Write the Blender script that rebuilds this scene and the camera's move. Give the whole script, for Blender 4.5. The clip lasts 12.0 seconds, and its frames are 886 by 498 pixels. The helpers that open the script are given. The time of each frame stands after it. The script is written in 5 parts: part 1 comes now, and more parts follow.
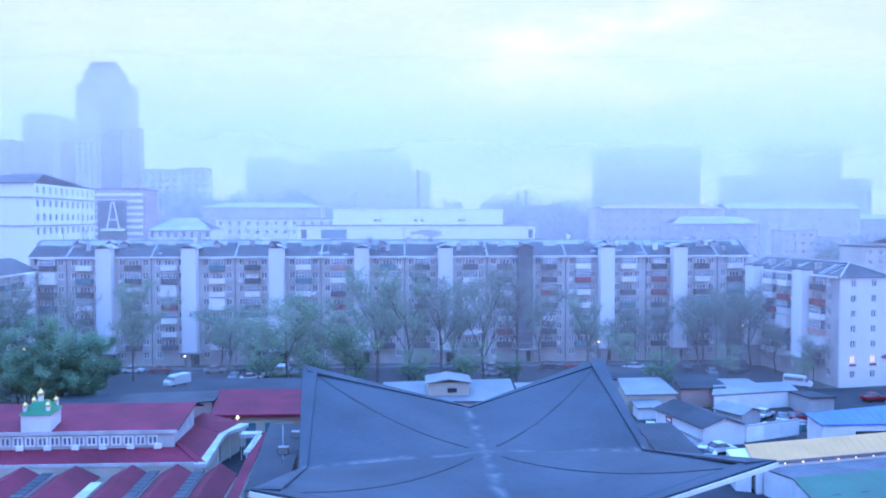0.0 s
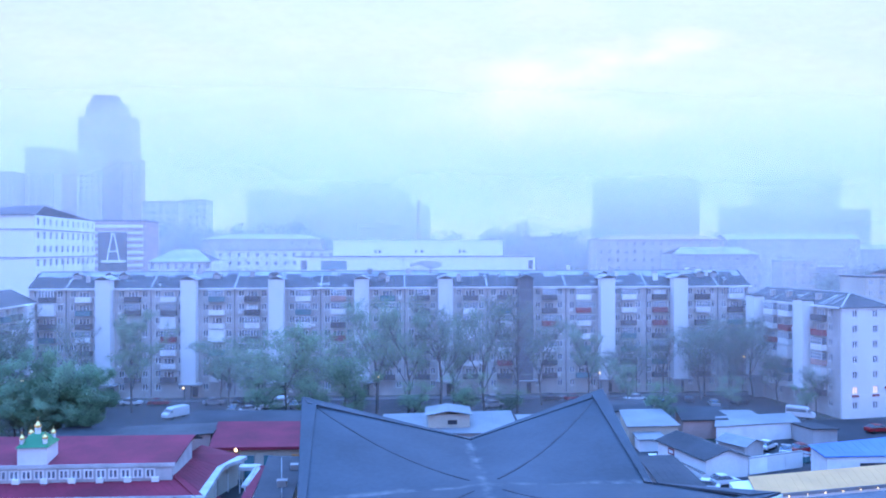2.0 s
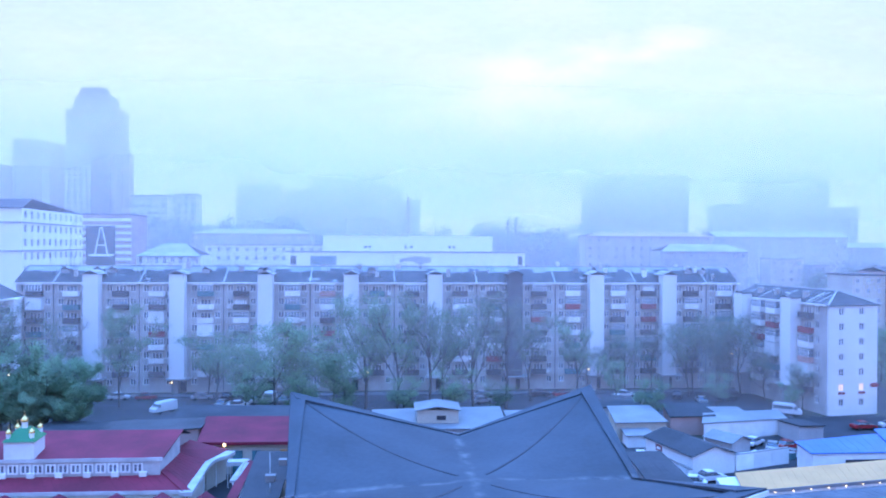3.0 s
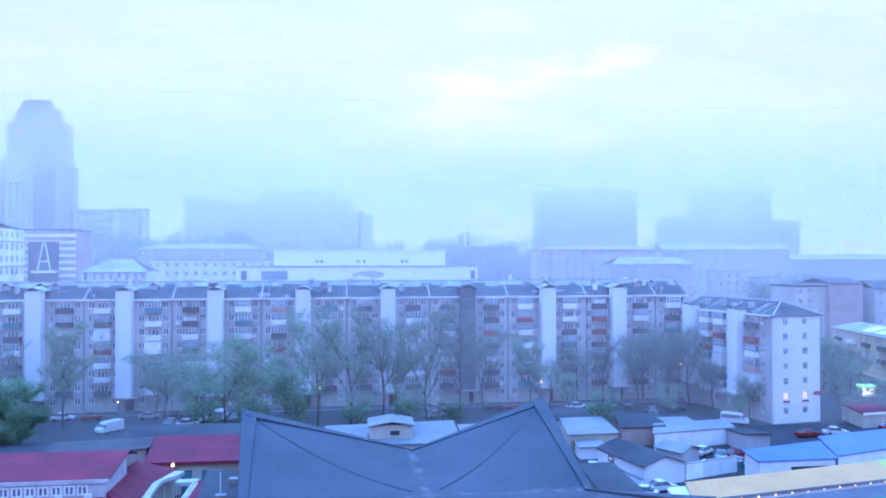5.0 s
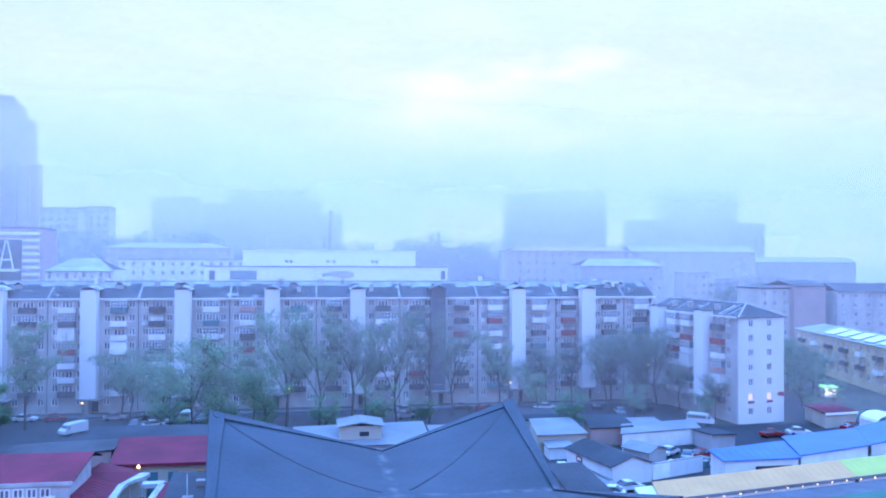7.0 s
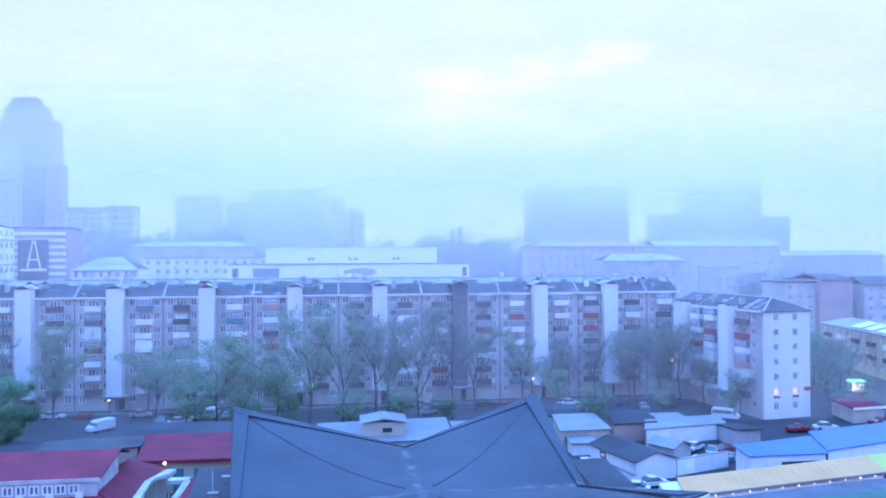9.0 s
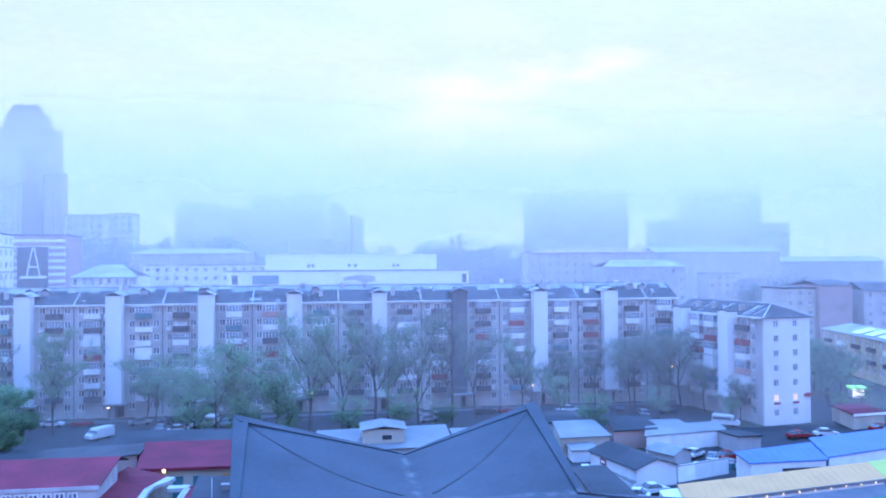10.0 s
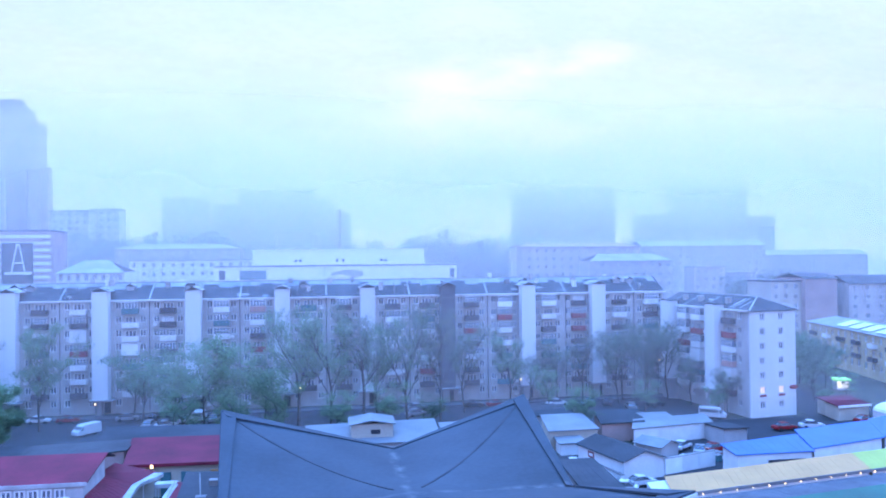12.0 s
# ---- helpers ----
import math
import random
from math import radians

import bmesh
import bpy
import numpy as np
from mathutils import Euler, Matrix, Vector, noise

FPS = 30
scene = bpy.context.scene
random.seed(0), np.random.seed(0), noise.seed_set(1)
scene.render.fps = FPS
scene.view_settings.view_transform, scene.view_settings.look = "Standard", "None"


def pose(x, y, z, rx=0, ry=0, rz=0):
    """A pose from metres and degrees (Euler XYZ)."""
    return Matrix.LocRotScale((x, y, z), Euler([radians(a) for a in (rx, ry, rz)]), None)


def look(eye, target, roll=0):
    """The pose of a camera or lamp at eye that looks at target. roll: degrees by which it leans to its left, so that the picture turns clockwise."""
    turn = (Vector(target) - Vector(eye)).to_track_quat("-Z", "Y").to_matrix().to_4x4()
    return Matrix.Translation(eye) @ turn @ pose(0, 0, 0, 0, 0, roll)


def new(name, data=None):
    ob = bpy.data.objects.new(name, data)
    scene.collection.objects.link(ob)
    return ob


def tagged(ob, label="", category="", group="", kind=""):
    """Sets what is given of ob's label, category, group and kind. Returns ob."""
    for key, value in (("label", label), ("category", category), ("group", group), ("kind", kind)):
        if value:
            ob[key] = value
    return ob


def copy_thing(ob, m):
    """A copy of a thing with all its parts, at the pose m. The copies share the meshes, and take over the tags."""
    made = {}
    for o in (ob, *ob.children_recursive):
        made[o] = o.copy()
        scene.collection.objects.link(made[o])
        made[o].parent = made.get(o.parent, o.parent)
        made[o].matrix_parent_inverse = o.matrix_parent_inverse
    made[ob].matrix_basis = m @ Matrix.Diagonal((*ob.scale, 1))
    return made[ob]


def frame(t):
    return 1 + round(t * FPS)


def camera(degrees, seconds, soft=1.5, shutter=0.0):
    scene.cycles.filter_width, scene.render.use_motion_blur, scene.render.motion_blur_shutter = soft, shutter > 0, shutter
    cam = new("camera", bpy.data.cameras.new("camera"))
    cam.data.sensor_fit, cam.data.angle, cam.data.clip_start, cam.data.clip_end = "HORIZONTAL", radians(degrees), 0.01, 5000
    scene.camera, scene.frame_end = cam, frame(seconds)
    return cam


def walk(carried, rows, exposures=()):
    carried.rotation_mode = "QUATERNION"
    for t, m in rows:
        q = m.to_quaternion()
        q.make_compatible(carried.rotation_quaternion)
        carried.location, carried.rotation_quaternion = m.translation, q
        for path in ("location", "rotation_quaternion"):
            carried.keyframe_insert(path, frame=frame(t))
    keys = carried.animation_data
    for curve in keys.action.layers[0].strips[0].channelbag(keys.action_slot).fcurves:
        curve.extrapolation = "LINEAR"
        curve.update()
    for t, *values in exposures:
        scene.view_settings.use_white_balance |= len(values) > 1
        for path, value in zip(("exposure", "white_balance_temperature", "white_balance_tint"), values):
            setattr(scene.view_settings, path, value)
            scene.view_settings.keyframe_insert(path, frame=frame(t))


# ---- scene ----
cam = camera(57.13, 12.0, soft=1.9)
EYE = 31.5
# seconds, sway in x and z, yaw, pitch, roll: the camera is held by hand at a high window and turns
ROWS = [
    (0.0, 0.041, 0.077, -3.59, -2.20, 0.01),
    (0.1, 0.042, 0.069, -2.97, -1.59, 0.02),
    (0.2, 0.044, 0.061, -2.08, -0.90, 0.03),
    (0.3, 0.045, 0.053, -2.00, -0.80, 0.05),
    (0.4, 0.047, 0.045, -2.32, -1.51, 0.06),
    (0.5, 0.048, 0.037, -2.90, -2.35, 0.07),
    (0.6, 0.050, 0.035, -2.71, -2.24, 0.20),
    (0.7, 0.053, 0.033, -3.22, -1.38, 0.38),
    (0.8, 0.055, 0.032, -3.67, -1.29, 0.55),
    (0.9, 0.058, 0.030, -2.90, -1.07, 0.72),
    (1.0, 0.060, 0.028, -3.07, -1.02, 0.86),
    (1.1, 0.057, 0.024, -4.20, -1.12, 0.82),
    (1.2, 0.054, 0.020, -4.45, -0.87, 0.70),
    (1.3, 0.050, 0.016, -4.00, -0.35, 0.60),
    (1.4, 0.047, 0.012, -3.80, 0.00, 0.50),
    (1.5, 0.044, 0.008, -3.31, 0.16, 0.42),
    (1.7, 0.048, -0.002, -3.31, 0.15, 0.25),
    (1.8, 0.049, -0.008, -3.39, 0.10, 0.20),
    (2.0, 0.053, -0.018, -3.59, 0.01, 0.10),
    (2.2, 0.053, -0.014, -3.83, -0.30, 0.00),
    (2.3, 0.052, -0.013, -3.95, -0.33, -0.08),
    (2.5, 0.052, -0.009, -4.02, -0.41, -0.17),
    (2.7, 0.051, -0.008, -4.14, -0.36, -0.20),
    (4.3, 0.045, 0.001, -5.57, -0.12, -0.40),
    (4.5, 0.044, 0.002, -6.36, 0.33, -0.07),
    (5.0, 0.025, 0.002, -7.64, 0.70, 0.10),
    (5.5, -0.039, 0.008, -8.74, 0.29, -0.33),
    (6.0, -0.039, -0.000, -9.36, 0.36, -0.32),
    (6.5, -0.055, 0.004, -9.84, 0.64, -0.42),
    (7.0, -0.063, 0.010, -9.75, 0.75, -0.23),
    (7.5, -0.048, -0.021, -9.20, 0.46, 0.01),
    (9.5, -0.010, -0.006, -8.18, 0.57, 0.26),
    (10.0, 0.001, 0.036, -8.25, 0.95, 0.36),
    (10.5, -0.006, -0.036, -8.56, 1.48, 0.11),
    (11.0, -0.028, -0.047, -9.02, 1.22, 0.30),
    (11.5, -0.042, -0.055, -9.25, 0.81, 0.65),
    (12.0, -0.035, -0.021, -9.11, 0.57, 0.55),
]
walk(cam, [(t, pose(x, 0, EYE + z, 90 + p, r, w)) for t, x, z, w, p, r in ROWS])
scene.view_settings.exposure = 0.0

# ---- light: an overcast dusk sky, bluish, brighter overhead, with a gap of brighter cloud ----
world = bpy.data.worlds.new("dusk_sky")
scene.world = world
world.use_nodes = True
wn = world.node_tree
wn.nodes.clear()


def wnode(kind, **kw):
    n = wn.nodes.new(kind)
    for k, v in kw.items():
        n.inputs[k].default_value = v
    return n


SUN_ELEV, SUN_AZ = 16.4, 12.0
coord = wn.nodes.new("ShaderNodeTexCoord")
sky = wn.nodes.new("ShaderNodeTexSky")
sky.sky_type = "NISHITA"
sky.sun_disc = False
sky.sun_elevation = radians(SUN_ELEV)
sky.sun_rotation = radians(SUN_AZ)
# height of the looked-at point of the sky
split = wn.nodes.new("ShaderNodeSeparateXYZ")
wn.links.new(coord.outputs["Generated"], split.inputs[0])
ramp = wn.nodes.new("ShaderNodeValToRGB")
wn.links.new(split.outputs["Z"], ramp.inputs[0])
els = ramp.color_ramp.elements
els[0].position, els[0].color = 0.0, (0.96, 0.95, 1.9, 1)
els[1].position, els[1].color = 1.0, (0.84, 2.75, 8.3, 1)
e = els.new(0.12)
e.color = (0.90, 0.96, 1.95, 1)
e = els.new(0.33)
e.color = (0.83, 0.99, 2.0, 1)
# clouds: soft patches stretched sideways
stretch = wnode("ShaderNodeMapping")
stretch.inputs["Scale"].default_value = (1.6, 1.6, 5.0)
wn.links.new(coord.outputs["Generated"], stretch.inputs[0])
clouds = wnode("ShaderNodeTexNoise", Scale=2.2, Detail=6.0, Roughness=0.55)
wn.links.new(stretch.outputs[0], clouds.inputs["Vector"])
cmap = wn.nodes.new("ShaderNodeMapRange")
cmap.inputs["From Min"].default_value, cmap.inputs["From Max"].default_value = 0.35, 0.68
cmap.inputs["To Min"].default_value, cmap.inputs["To Max"].default_value = 0.90, 1.05
wn.links.new(clouds.outputs["Fac"], cmap.inputs["Value"])
mul = wn.nodes.new("ShaderNodeVectorMath")
mul.operation = "SCALE"
wn.links.new(ramp.outputs[0], mul.inputs[0])
wn.links.new(cmap.outputs[0], mul.inputs["Scale"])
# the warmer glow of the low sun behind the thinner cloud
sunway = Vector((math.sin(radians(SUN_AZ)) * math.cos(radians(SUN_ELEV - 6.2)), math.cos(radians(SUN_AZ)) * math.cos(radians(SUN_ELEV - 6.2)), math.sin(radians(SUN_ELEV - 6.2))))
warp = wn.nodes.new("ShaderNodeMixRGB")
warp.blend_type = "ADD"
warp.inputs[0].default_value = 0.30
wn.links.new(coord.outputs["Generated"], warp.inputs[1])
wn.links.new(clouds.outputs["Color"], warp.inputs[2])
gmap = wnode("ShaderNodeMapping")
gmap.inputs["Location"].default_value = (-(sunway.x + 0.15) * 1.0, 0, -(sunway.z + 0.15) * 4.2)
gmap.inputs["Scale"].default_value = (1.0, 0.0, 4.2)
wn.links.new(warp.outputs[0], gmap.inputs[0])
glow = wn.nodes.new("ShaderNodeVectorMath")
glow.operation = "LENGTH"
wn.links.new(gmap.outputs[0], glow.inputs[0])
gl = wn.nodes.new("ShaderNodeMapRange")
gl.interpolation_type = "SMOOTHSTEP"
gl.inputs["From Min"].default_value, gl.inputs["From Max"].default_value = 0.23, 0.05
gl.inputs["To Min"].default_value, gl.inputs["To Max"].default_value = 0.0, 1.0
wn.links.new(glow.outputs["Value"], gl.inputs["Value"])
front = wn.nodes.new("ShaderNodeMath")
front.operation = "GREATER_THAN"
front.inputs[1].default_value = 0.0
wn.links.new(split.outputs["Y"], front.inputs[0])
gfac = wn.nodes.new("ShaderNodeMath")
gfac.operation = "MULTIPLY"
wn.links.new(gl.outputs[0], gfac.inputs[0])
wn.links.new(front.outputs[0], gfac.inputs[1])
lit = wn.nodes.new("ShaderNodeMixRGB")
lit.inputs[2].default_value = (1.35, 1.12, 1.0, 1)
wn.links.new(gfac.outputs[0], lit.inputs[0])
wn.links.new(mul.outputs[0], lit.inputs[1])
bg1 = wnode("ShaderNodeBackground", Strength=1.0)
wn.links.new(lit.outputs[0], bg1.inputs[0])
bg2 = wnode("ShaderNodeBackground", Strength=0.005)
wn.links.new(sky.outputs[0], bg2.inputs[0])
both = wn.nodes.new("ShaderNodeAddShader")
wn.links.new(bg1.outputs[0], both.inputs[0])
wn.links.new(bg2.outputs[0], both.inputs[1])
wout = wn.nodes.new("ShaderNodeOutputWorld")
wn.links.new(both.outputs[0], wout.inputs[0])

sun = new("sun", bpy.data.lights.new("sun", "SUN"))
sun.data.energy, sun.data.angle, sun.data.color = 0.5, radians(40), (0.4, 0.7, 1.0)
sun.matrix_world = look((60, 300, 200), (0, 0, 0))


# ---- materials ----
def mat(name, color, rough=0.8, var=0.25, scale=0.6, fine=9.0, bump=0.15, metal=0.0, streak=0.0, dark=None, perob=0.0):
    """A plain surface: base colour with stains at a large and a fine scale, and a little relief. streak: rain marks running down."""
    m = bpy.data.materials.new(name)
    m.use_nodes = True
    nt = m.node_tree
    b = nt.nodes["Principled BSDF"]
    b.inputs["Roughness"].default_value, b.inputs["Metallic"].default_value = rough, metal
    geo = nt.nodes.new("ShaderNodeNewGeometry")
    big = nt.nodes.new("ShaderNodeTexNoise")
    big.inputs["Scale"].default_value, big.inputs["Detail"].default_value = scale, 5
    small = nt.nodes.new("ShaderNodeTexNoise")
    small.inputs["Scale"].default_value, small.inputs["Detail"].default_value = fine, 3
    nt.links.new(geo.outputs["Position"], small.inputs["Vector"])
    if streak:
        mp = nt.nodes.new("ShaderNodeMapping")
        mp.inputs["Scale"].default_value = (1, 1, streak)
        nt.links.new(geo.outputs["Position"], mp.inputs[0])
        nt.links.new(mp.outputs[0], big.inputs["Vector"])
    else:
        nt.links.new(geo.outputs["Position"], big.inputs["Vector"])
    mixn = nt.nodes.new("ShaderNodeMath")
    mixn.operation = "MULTIPLY_ADD"
    mixn.inputs[1].default_value = 0.35
    nt.links.new(small.outputs["Fac"], mixn.inputs[0])
    nt.links.new(big.outputs["Fac"], mixn.inputs[2])
    ramp = nt.nodes.new("ShaderNodeValToRGB")
    lo = dark or tuple(c * (1 - 1.6 * var) for c in color)
    hi = tuple(min(1, c * (1 + 0.7 * var)) for c in color)
    ramp.color_ramp.elements[0].position, ramp.color_ramp.elements[0].color = 0.42, (*lo, 1)
    ramp.color_ramp.elements[1].position, ramp.color_ramp.elements[1].color = 0.95, (*hi, 1)
    nt.links.new(mixn.outputs[0], ramp.inputs[0])
    last = ramp.outputs[0]
    if perob:
        info = nt.nodes.new("ShaderNodeObjectInfo")
        rng = nt.nodes.new("ShaderNodeMapRange")
        rng.inputs["To Min"].default_value, rng.inputs["To Max"].default_value = 1 - perob, 1 + perob
        nt.links.new(info.outputs["Random"], rng.inputs["Value"])
        sc = nt.nodes.new("ShaderNodeVectorMath")
        sc.operation = "SCALE"
        nt.links.new(last, sc.inputs[0])
        nt.links.new(rng.outputs[0], sc.inputs["Scale"])
        last = sc.outputs[0]
    nt.links.new(last, b.inputs["Base Color"])
    if bump:
        bp = nt.nodes.new("ShaderNodeBump")
        bp.inputs["Strength"].default_value, bp.inputs["Distance"].default_value = bump, 0.05
        nt.links.new(small.outputs["Fac"], bp.inputs["Height"])
        nt.links.new(bp.outputs[0], b.inputs["Normal"])
    return m


def glass(name, tint, rough=0.06):
    m = bpy.data.materials.new(name)
    m.use_nodes = True
    b = m.node_tree.nodes["Principled BSDF"]
    b.inputs["Base Color"].default_value = (*tint, 1)
    b.inputs["Roughness"].default_value = rough
    b.inputs["Transmission Weight"].default_value = 0.75
    b.inputs["IOR"].default_value = 1.45
    return m


def glowing(name, color, strength):
    m = bpy.data.materials.new(name)
    m.use_nodes = True
    b = m.node_tree.nodes["Principled BSDF"]
    b.inputs["Base Color"].default_value = (*color, 1)
    b.inputs["Emission Color"].default_value = (*color, 1)
    b.inputs["Emission Strength"].default_value = strength
    return m


def mist(name, low, high, top, seed, fade0, fade1, rest):
    """A thin bank of fog: lets most light through, scatters the rest to both sides; thicker towards the low cloud."""
    m = bpy.data.materials.new(name)
    m.use_nodes = True
    nt = m.node_tree
    nt.nodes.clear()
    geo = nt.nodes.new("ShaderNodeNewGeometry")
    sep = nt.nodes.new("ShaderNodeSeparateXYZ")
    nt.links.new(geo.outputs["Position"], sep.inputs[0])
    rng = nt.nodes.new("ShaderNodeMapRange")
    rng.inputs["From Min"].default_value, rng.inputs["From Max"].default_value = 50.0, top
    rng.inputs["To Min"].default_value, rng.inputs["To Max"].default_value = low, high
    nt.links.new(sep.outputs["Z"], rng.inputs["Value"])
    ns = nt.nodes.new("ShaderNodeTexNoise")
    ns.inputs["Scale"].default_value, ns.inputs["Detail"].default_value = 0.012, 4
    mp = nt.nodes.new("ShaderNodeMapping")
    mp.inputs["Location"].default_value = (seed * 37.0, seed * 11.0, 0)
    mp.inputs["Scale"].default_value = (1, 1, 2.2)
    nt.links.new(geo.outputs["Position"], mp.inputs[0])
    nt.links.new(mp.outputs[0], ns.inputs["Vector"])
    nr = nt.nodes.new("ShaderNodeMapRange")
    nr.inputs["From Min"].default_value, nr.inputs["From Max"].default_value = 0.3, 0.7
    nr.inputs["To Min"].default_value, nr.inputs["To Max"].default_value = 0.75, 1.2
    nt.links.new(ns.outputs["Fac"], nr.inputs["Value"])
    mu = nt.nodes.new("ShaderNodeMath")
    mu.operation = "MULTIPLY"
    mu.use_clamp = True
    nt.links.new(rng.outputs[0], mu.inputs[0])
    nt.links.new(nr.outputs[0], mu.inputs[1])
    fade = nt.nodes.new("ShaderNodeMapRange")
    fade.interpolation_type = "SMOOTHSTEP"
    fade.inputs["From Min"].default_value, fade.inputs["From Max"].default_value = fade0, fade1
    fade.inputs["To Min"].default_value, fade.inputs["To Max"].default_value = 1.0, rest
    nt.links.new(sep.outputs["Z"], fade.inputs["Value"])
    mf = nt.nodes.new("ShaderNodeMath")
    mf.operation = "MULTIPLY"
    nt.links.new(mu.outputs[0], mf.inputs[0])
    nt.links.new(fade.outputs[0], mf.inputs[1])
    mu = mf
    clear = nt.nodes.new("ShaderNodeBsdfTransparent")
    dif = nt.nodes.new("ShaderNodeBsdfDiffuse")
    dif.inputs[0].default_value = (1.0, 0.90, 0.86, 1)
    tra = nt.nodes.new("ShaderNodeBsdfTranslucent")
    tra.inputs[0].default_value = (1.0, 0.90, 0.86, 1)
    half = nt.nodes.new("ShaderNodeMixShader")
    half.inputs[0].default_value = 0.2
    nt.links.new(dif.outputs[0], half.inputs[1])
    nt.links.new(tra.outputs[0], half.inputs[2])
    mx = nt.nodes.new("ShaderNodeMixShader")
    nt.links.new(mu.outputs[0], mx.inputs[0])
    nt.links.new(clear.outputs[0], mx.inputs[1])
    nt.links.new(half.outputs[0], mx.inputs[2])
    out = nt.nodes.new("ShaderNodeOutputMaterial")
    nt.links.new(mx.outputs[0], out.inputs[0])
    return m


ASPHALT = mat("wet_asphalt", (0.034, 0.034, 0.038), 0.85, 0.35, 0.12, 4.0, 0.2)
SOIL = mat("spring_soil", (0.075, 0.075, 0.05), 0.95, 0.4, 0.15, 3.0, 0.5)
BRICKWALL = mat("facade_brick", (0.52, 0.49, 0.46), 0.9, 0.22, 0.25, 5.0, 0.2, streak=0.35)
PLASTER = mat("white_plaster", (0.74, 0.74, 0.72), 0.85, 0.12, 0.18, 3.0, 0.1, streak=0.2)
BRIGHTWHITE = mat("fresh_white_cladding", (0.88, 0.88, 0.86), 0.8, 0.05, 0.2, 3.0, 0.05)
SHAFTWHITE = mat("white_cladding", (0.76, 0.76, 0.75), 0.6, 0.10, 0.15, 2.0, 0.05, streak=0.15)
SHAFTGREY = mat("grey_concrete_panel", (0.13, 0.13, 0.14), 0.8, 0.25, 0.3, 4.0, 0.2, streak=0.3)
CONCRETE = mat("concrete", (0.34, 0.33, 0.32), 0.9, 0.25, 0.3, 6.0, 0.25)
ROOFDARK = mat("old_roof_sheet", (0.075, 0.072, 0.074), 0.75, 0.45, 0.16, 2.5, 0.25)
ROOFPALE = mat("pale_roof_sheet", (0.36, 0.36, 0.36), 0.6, 0.25, 0.2, 2.5, 0.15)
METALGREY = mat("zinc_roof", (0.24, 0.25, 0.26), 0.5, 0.2, 0.2, 3.0, 0.1, metal=0.3)
FELT = mat("roofing_felt", (0.05, 0.052, 0.058), 0.8, 0.4, 0.14, 3.0, 0.3)
REDROOF = mat("red_metal_roof", (0.20, 0.015, 0.034), 0.85, 0.3, 0.2, 3.0, 0.1, perob=0.12)
BLUEROOF = mat("blue_metal_roof", (0.04, 0.15, 0.40), 0.45, 0.15, 0.2, 3.0, 0.05)
YELLOWROOF = mat("yellow_sheet_roof", (0.66, 0.32, 0.11), 0.6, 0.1, 0.2, 3.0, 0.05)
LIMEROOF = mat("lime_sheet_roof", (0.45, 0.46, 0.09), 0.6, 0.1, 0.2, 3.0, 0.05)
GREENROOF = mat("green_metal_roof", (0.010, 0.115, 0.068), 0.5, 0.2, 0.2, 3.0, 0.05)
CHURCHGREEN = mat("church_green", (0.02, 0.19, 0.06), 0.5, 0.15, 0.3, 3.0, 0.05)
GOLD = mat("gilding", (0.85, 0.58, 0.22), 0.25, 0.1, 2.0, 9.0, 0.0, metal=1.0)
OLDWHITE = mat("dulled_white_paint", (0.47, 0.47, 0.46), 0.8, 0.2, 0.5, 6.0, 0.1, perob=0.08)
SKYLIGHT = mat("dull_ribbed_sheet", (0.06, 0.065, 0.07), 0.7, 0.3, 0.6, 6.0, 0.1)
WHITE = mat("white_paint", (0.78, 0.78, 0.76), 0.6, 0.1, 0.5, 6.0, 0.05, perob=0.1)
CREAM = mat("cream_render", (0.56, 0.50, 0.41), 0.85, 0.18, 0.2, 4.0, 0.1, streak=0.3)
OCHRE = mat("ochre_render", (0.60, 0.46, 0.28), 0.85, 0.18, 0.2, 4.0, 0.1, streak=0.3)
PINK = mat("pink_brick", (0.46, 0.32, 0.29), 0.9, 0.15, 0.2, 4.0, 0.15)
GREYWALL = mat("grey_render", (0.42, 0.42, 0.42), 0.85, 0.2, 0.25, 4.0, 0.15, streak=0.3)
DARKWALL = mat("dark_wall", (0.045, 0.045, 0.055), 0.7, 0.3, 0.3, 4.0, 0.1)
FRAMEW = mat("window_frame_white", (0.72, 0.72, 0.70), 0.5, 0.1, 1.0, 9.0, 0.0, perob=0.12)
GLASS = glass("window_glass", (0.55, 0.6, 0.65))
CARGLASS = glass("car_glass", (0.25, 0.28, 0.3))
TYRE = mat("tyre_rubber", (0.02, 0.02, 0.02), 0.9, 0.1, 3, 9, 0.1)
BARK = mat("bark", (0.085, 0.075, 0.065), 0.95, 0.3, 1.5, 12.0, 0.5)
def leaves(name, color):
    """Thin leaves: half of the light goes through them."""
    m = mat(name, color, 0.7, 0.35, 0.3, 3.0, 0.0)
    nt = m.node_tree
    b, out = nt.nodes["Principled BSDF"], nt.nodes["Material Output"]
    tra = nt.nodes.new("ShaderNodeBsdfTranslucent")
    nt.links.new(b.inputs["Base Color"].links[0].from_socket, tra.inputs[0])
    mx = nt.nodes.new("ShaderNodeMixShader")
    mx.inputs[0].default_value = 0.45
    nt.links.new(b.outputs[0], mx.inputs[1])
    nt.links.new(tra.outputs[0], mx.inputs[2])
    nt.links.new(mx.outputs[0], out.inputs[0])
    return m


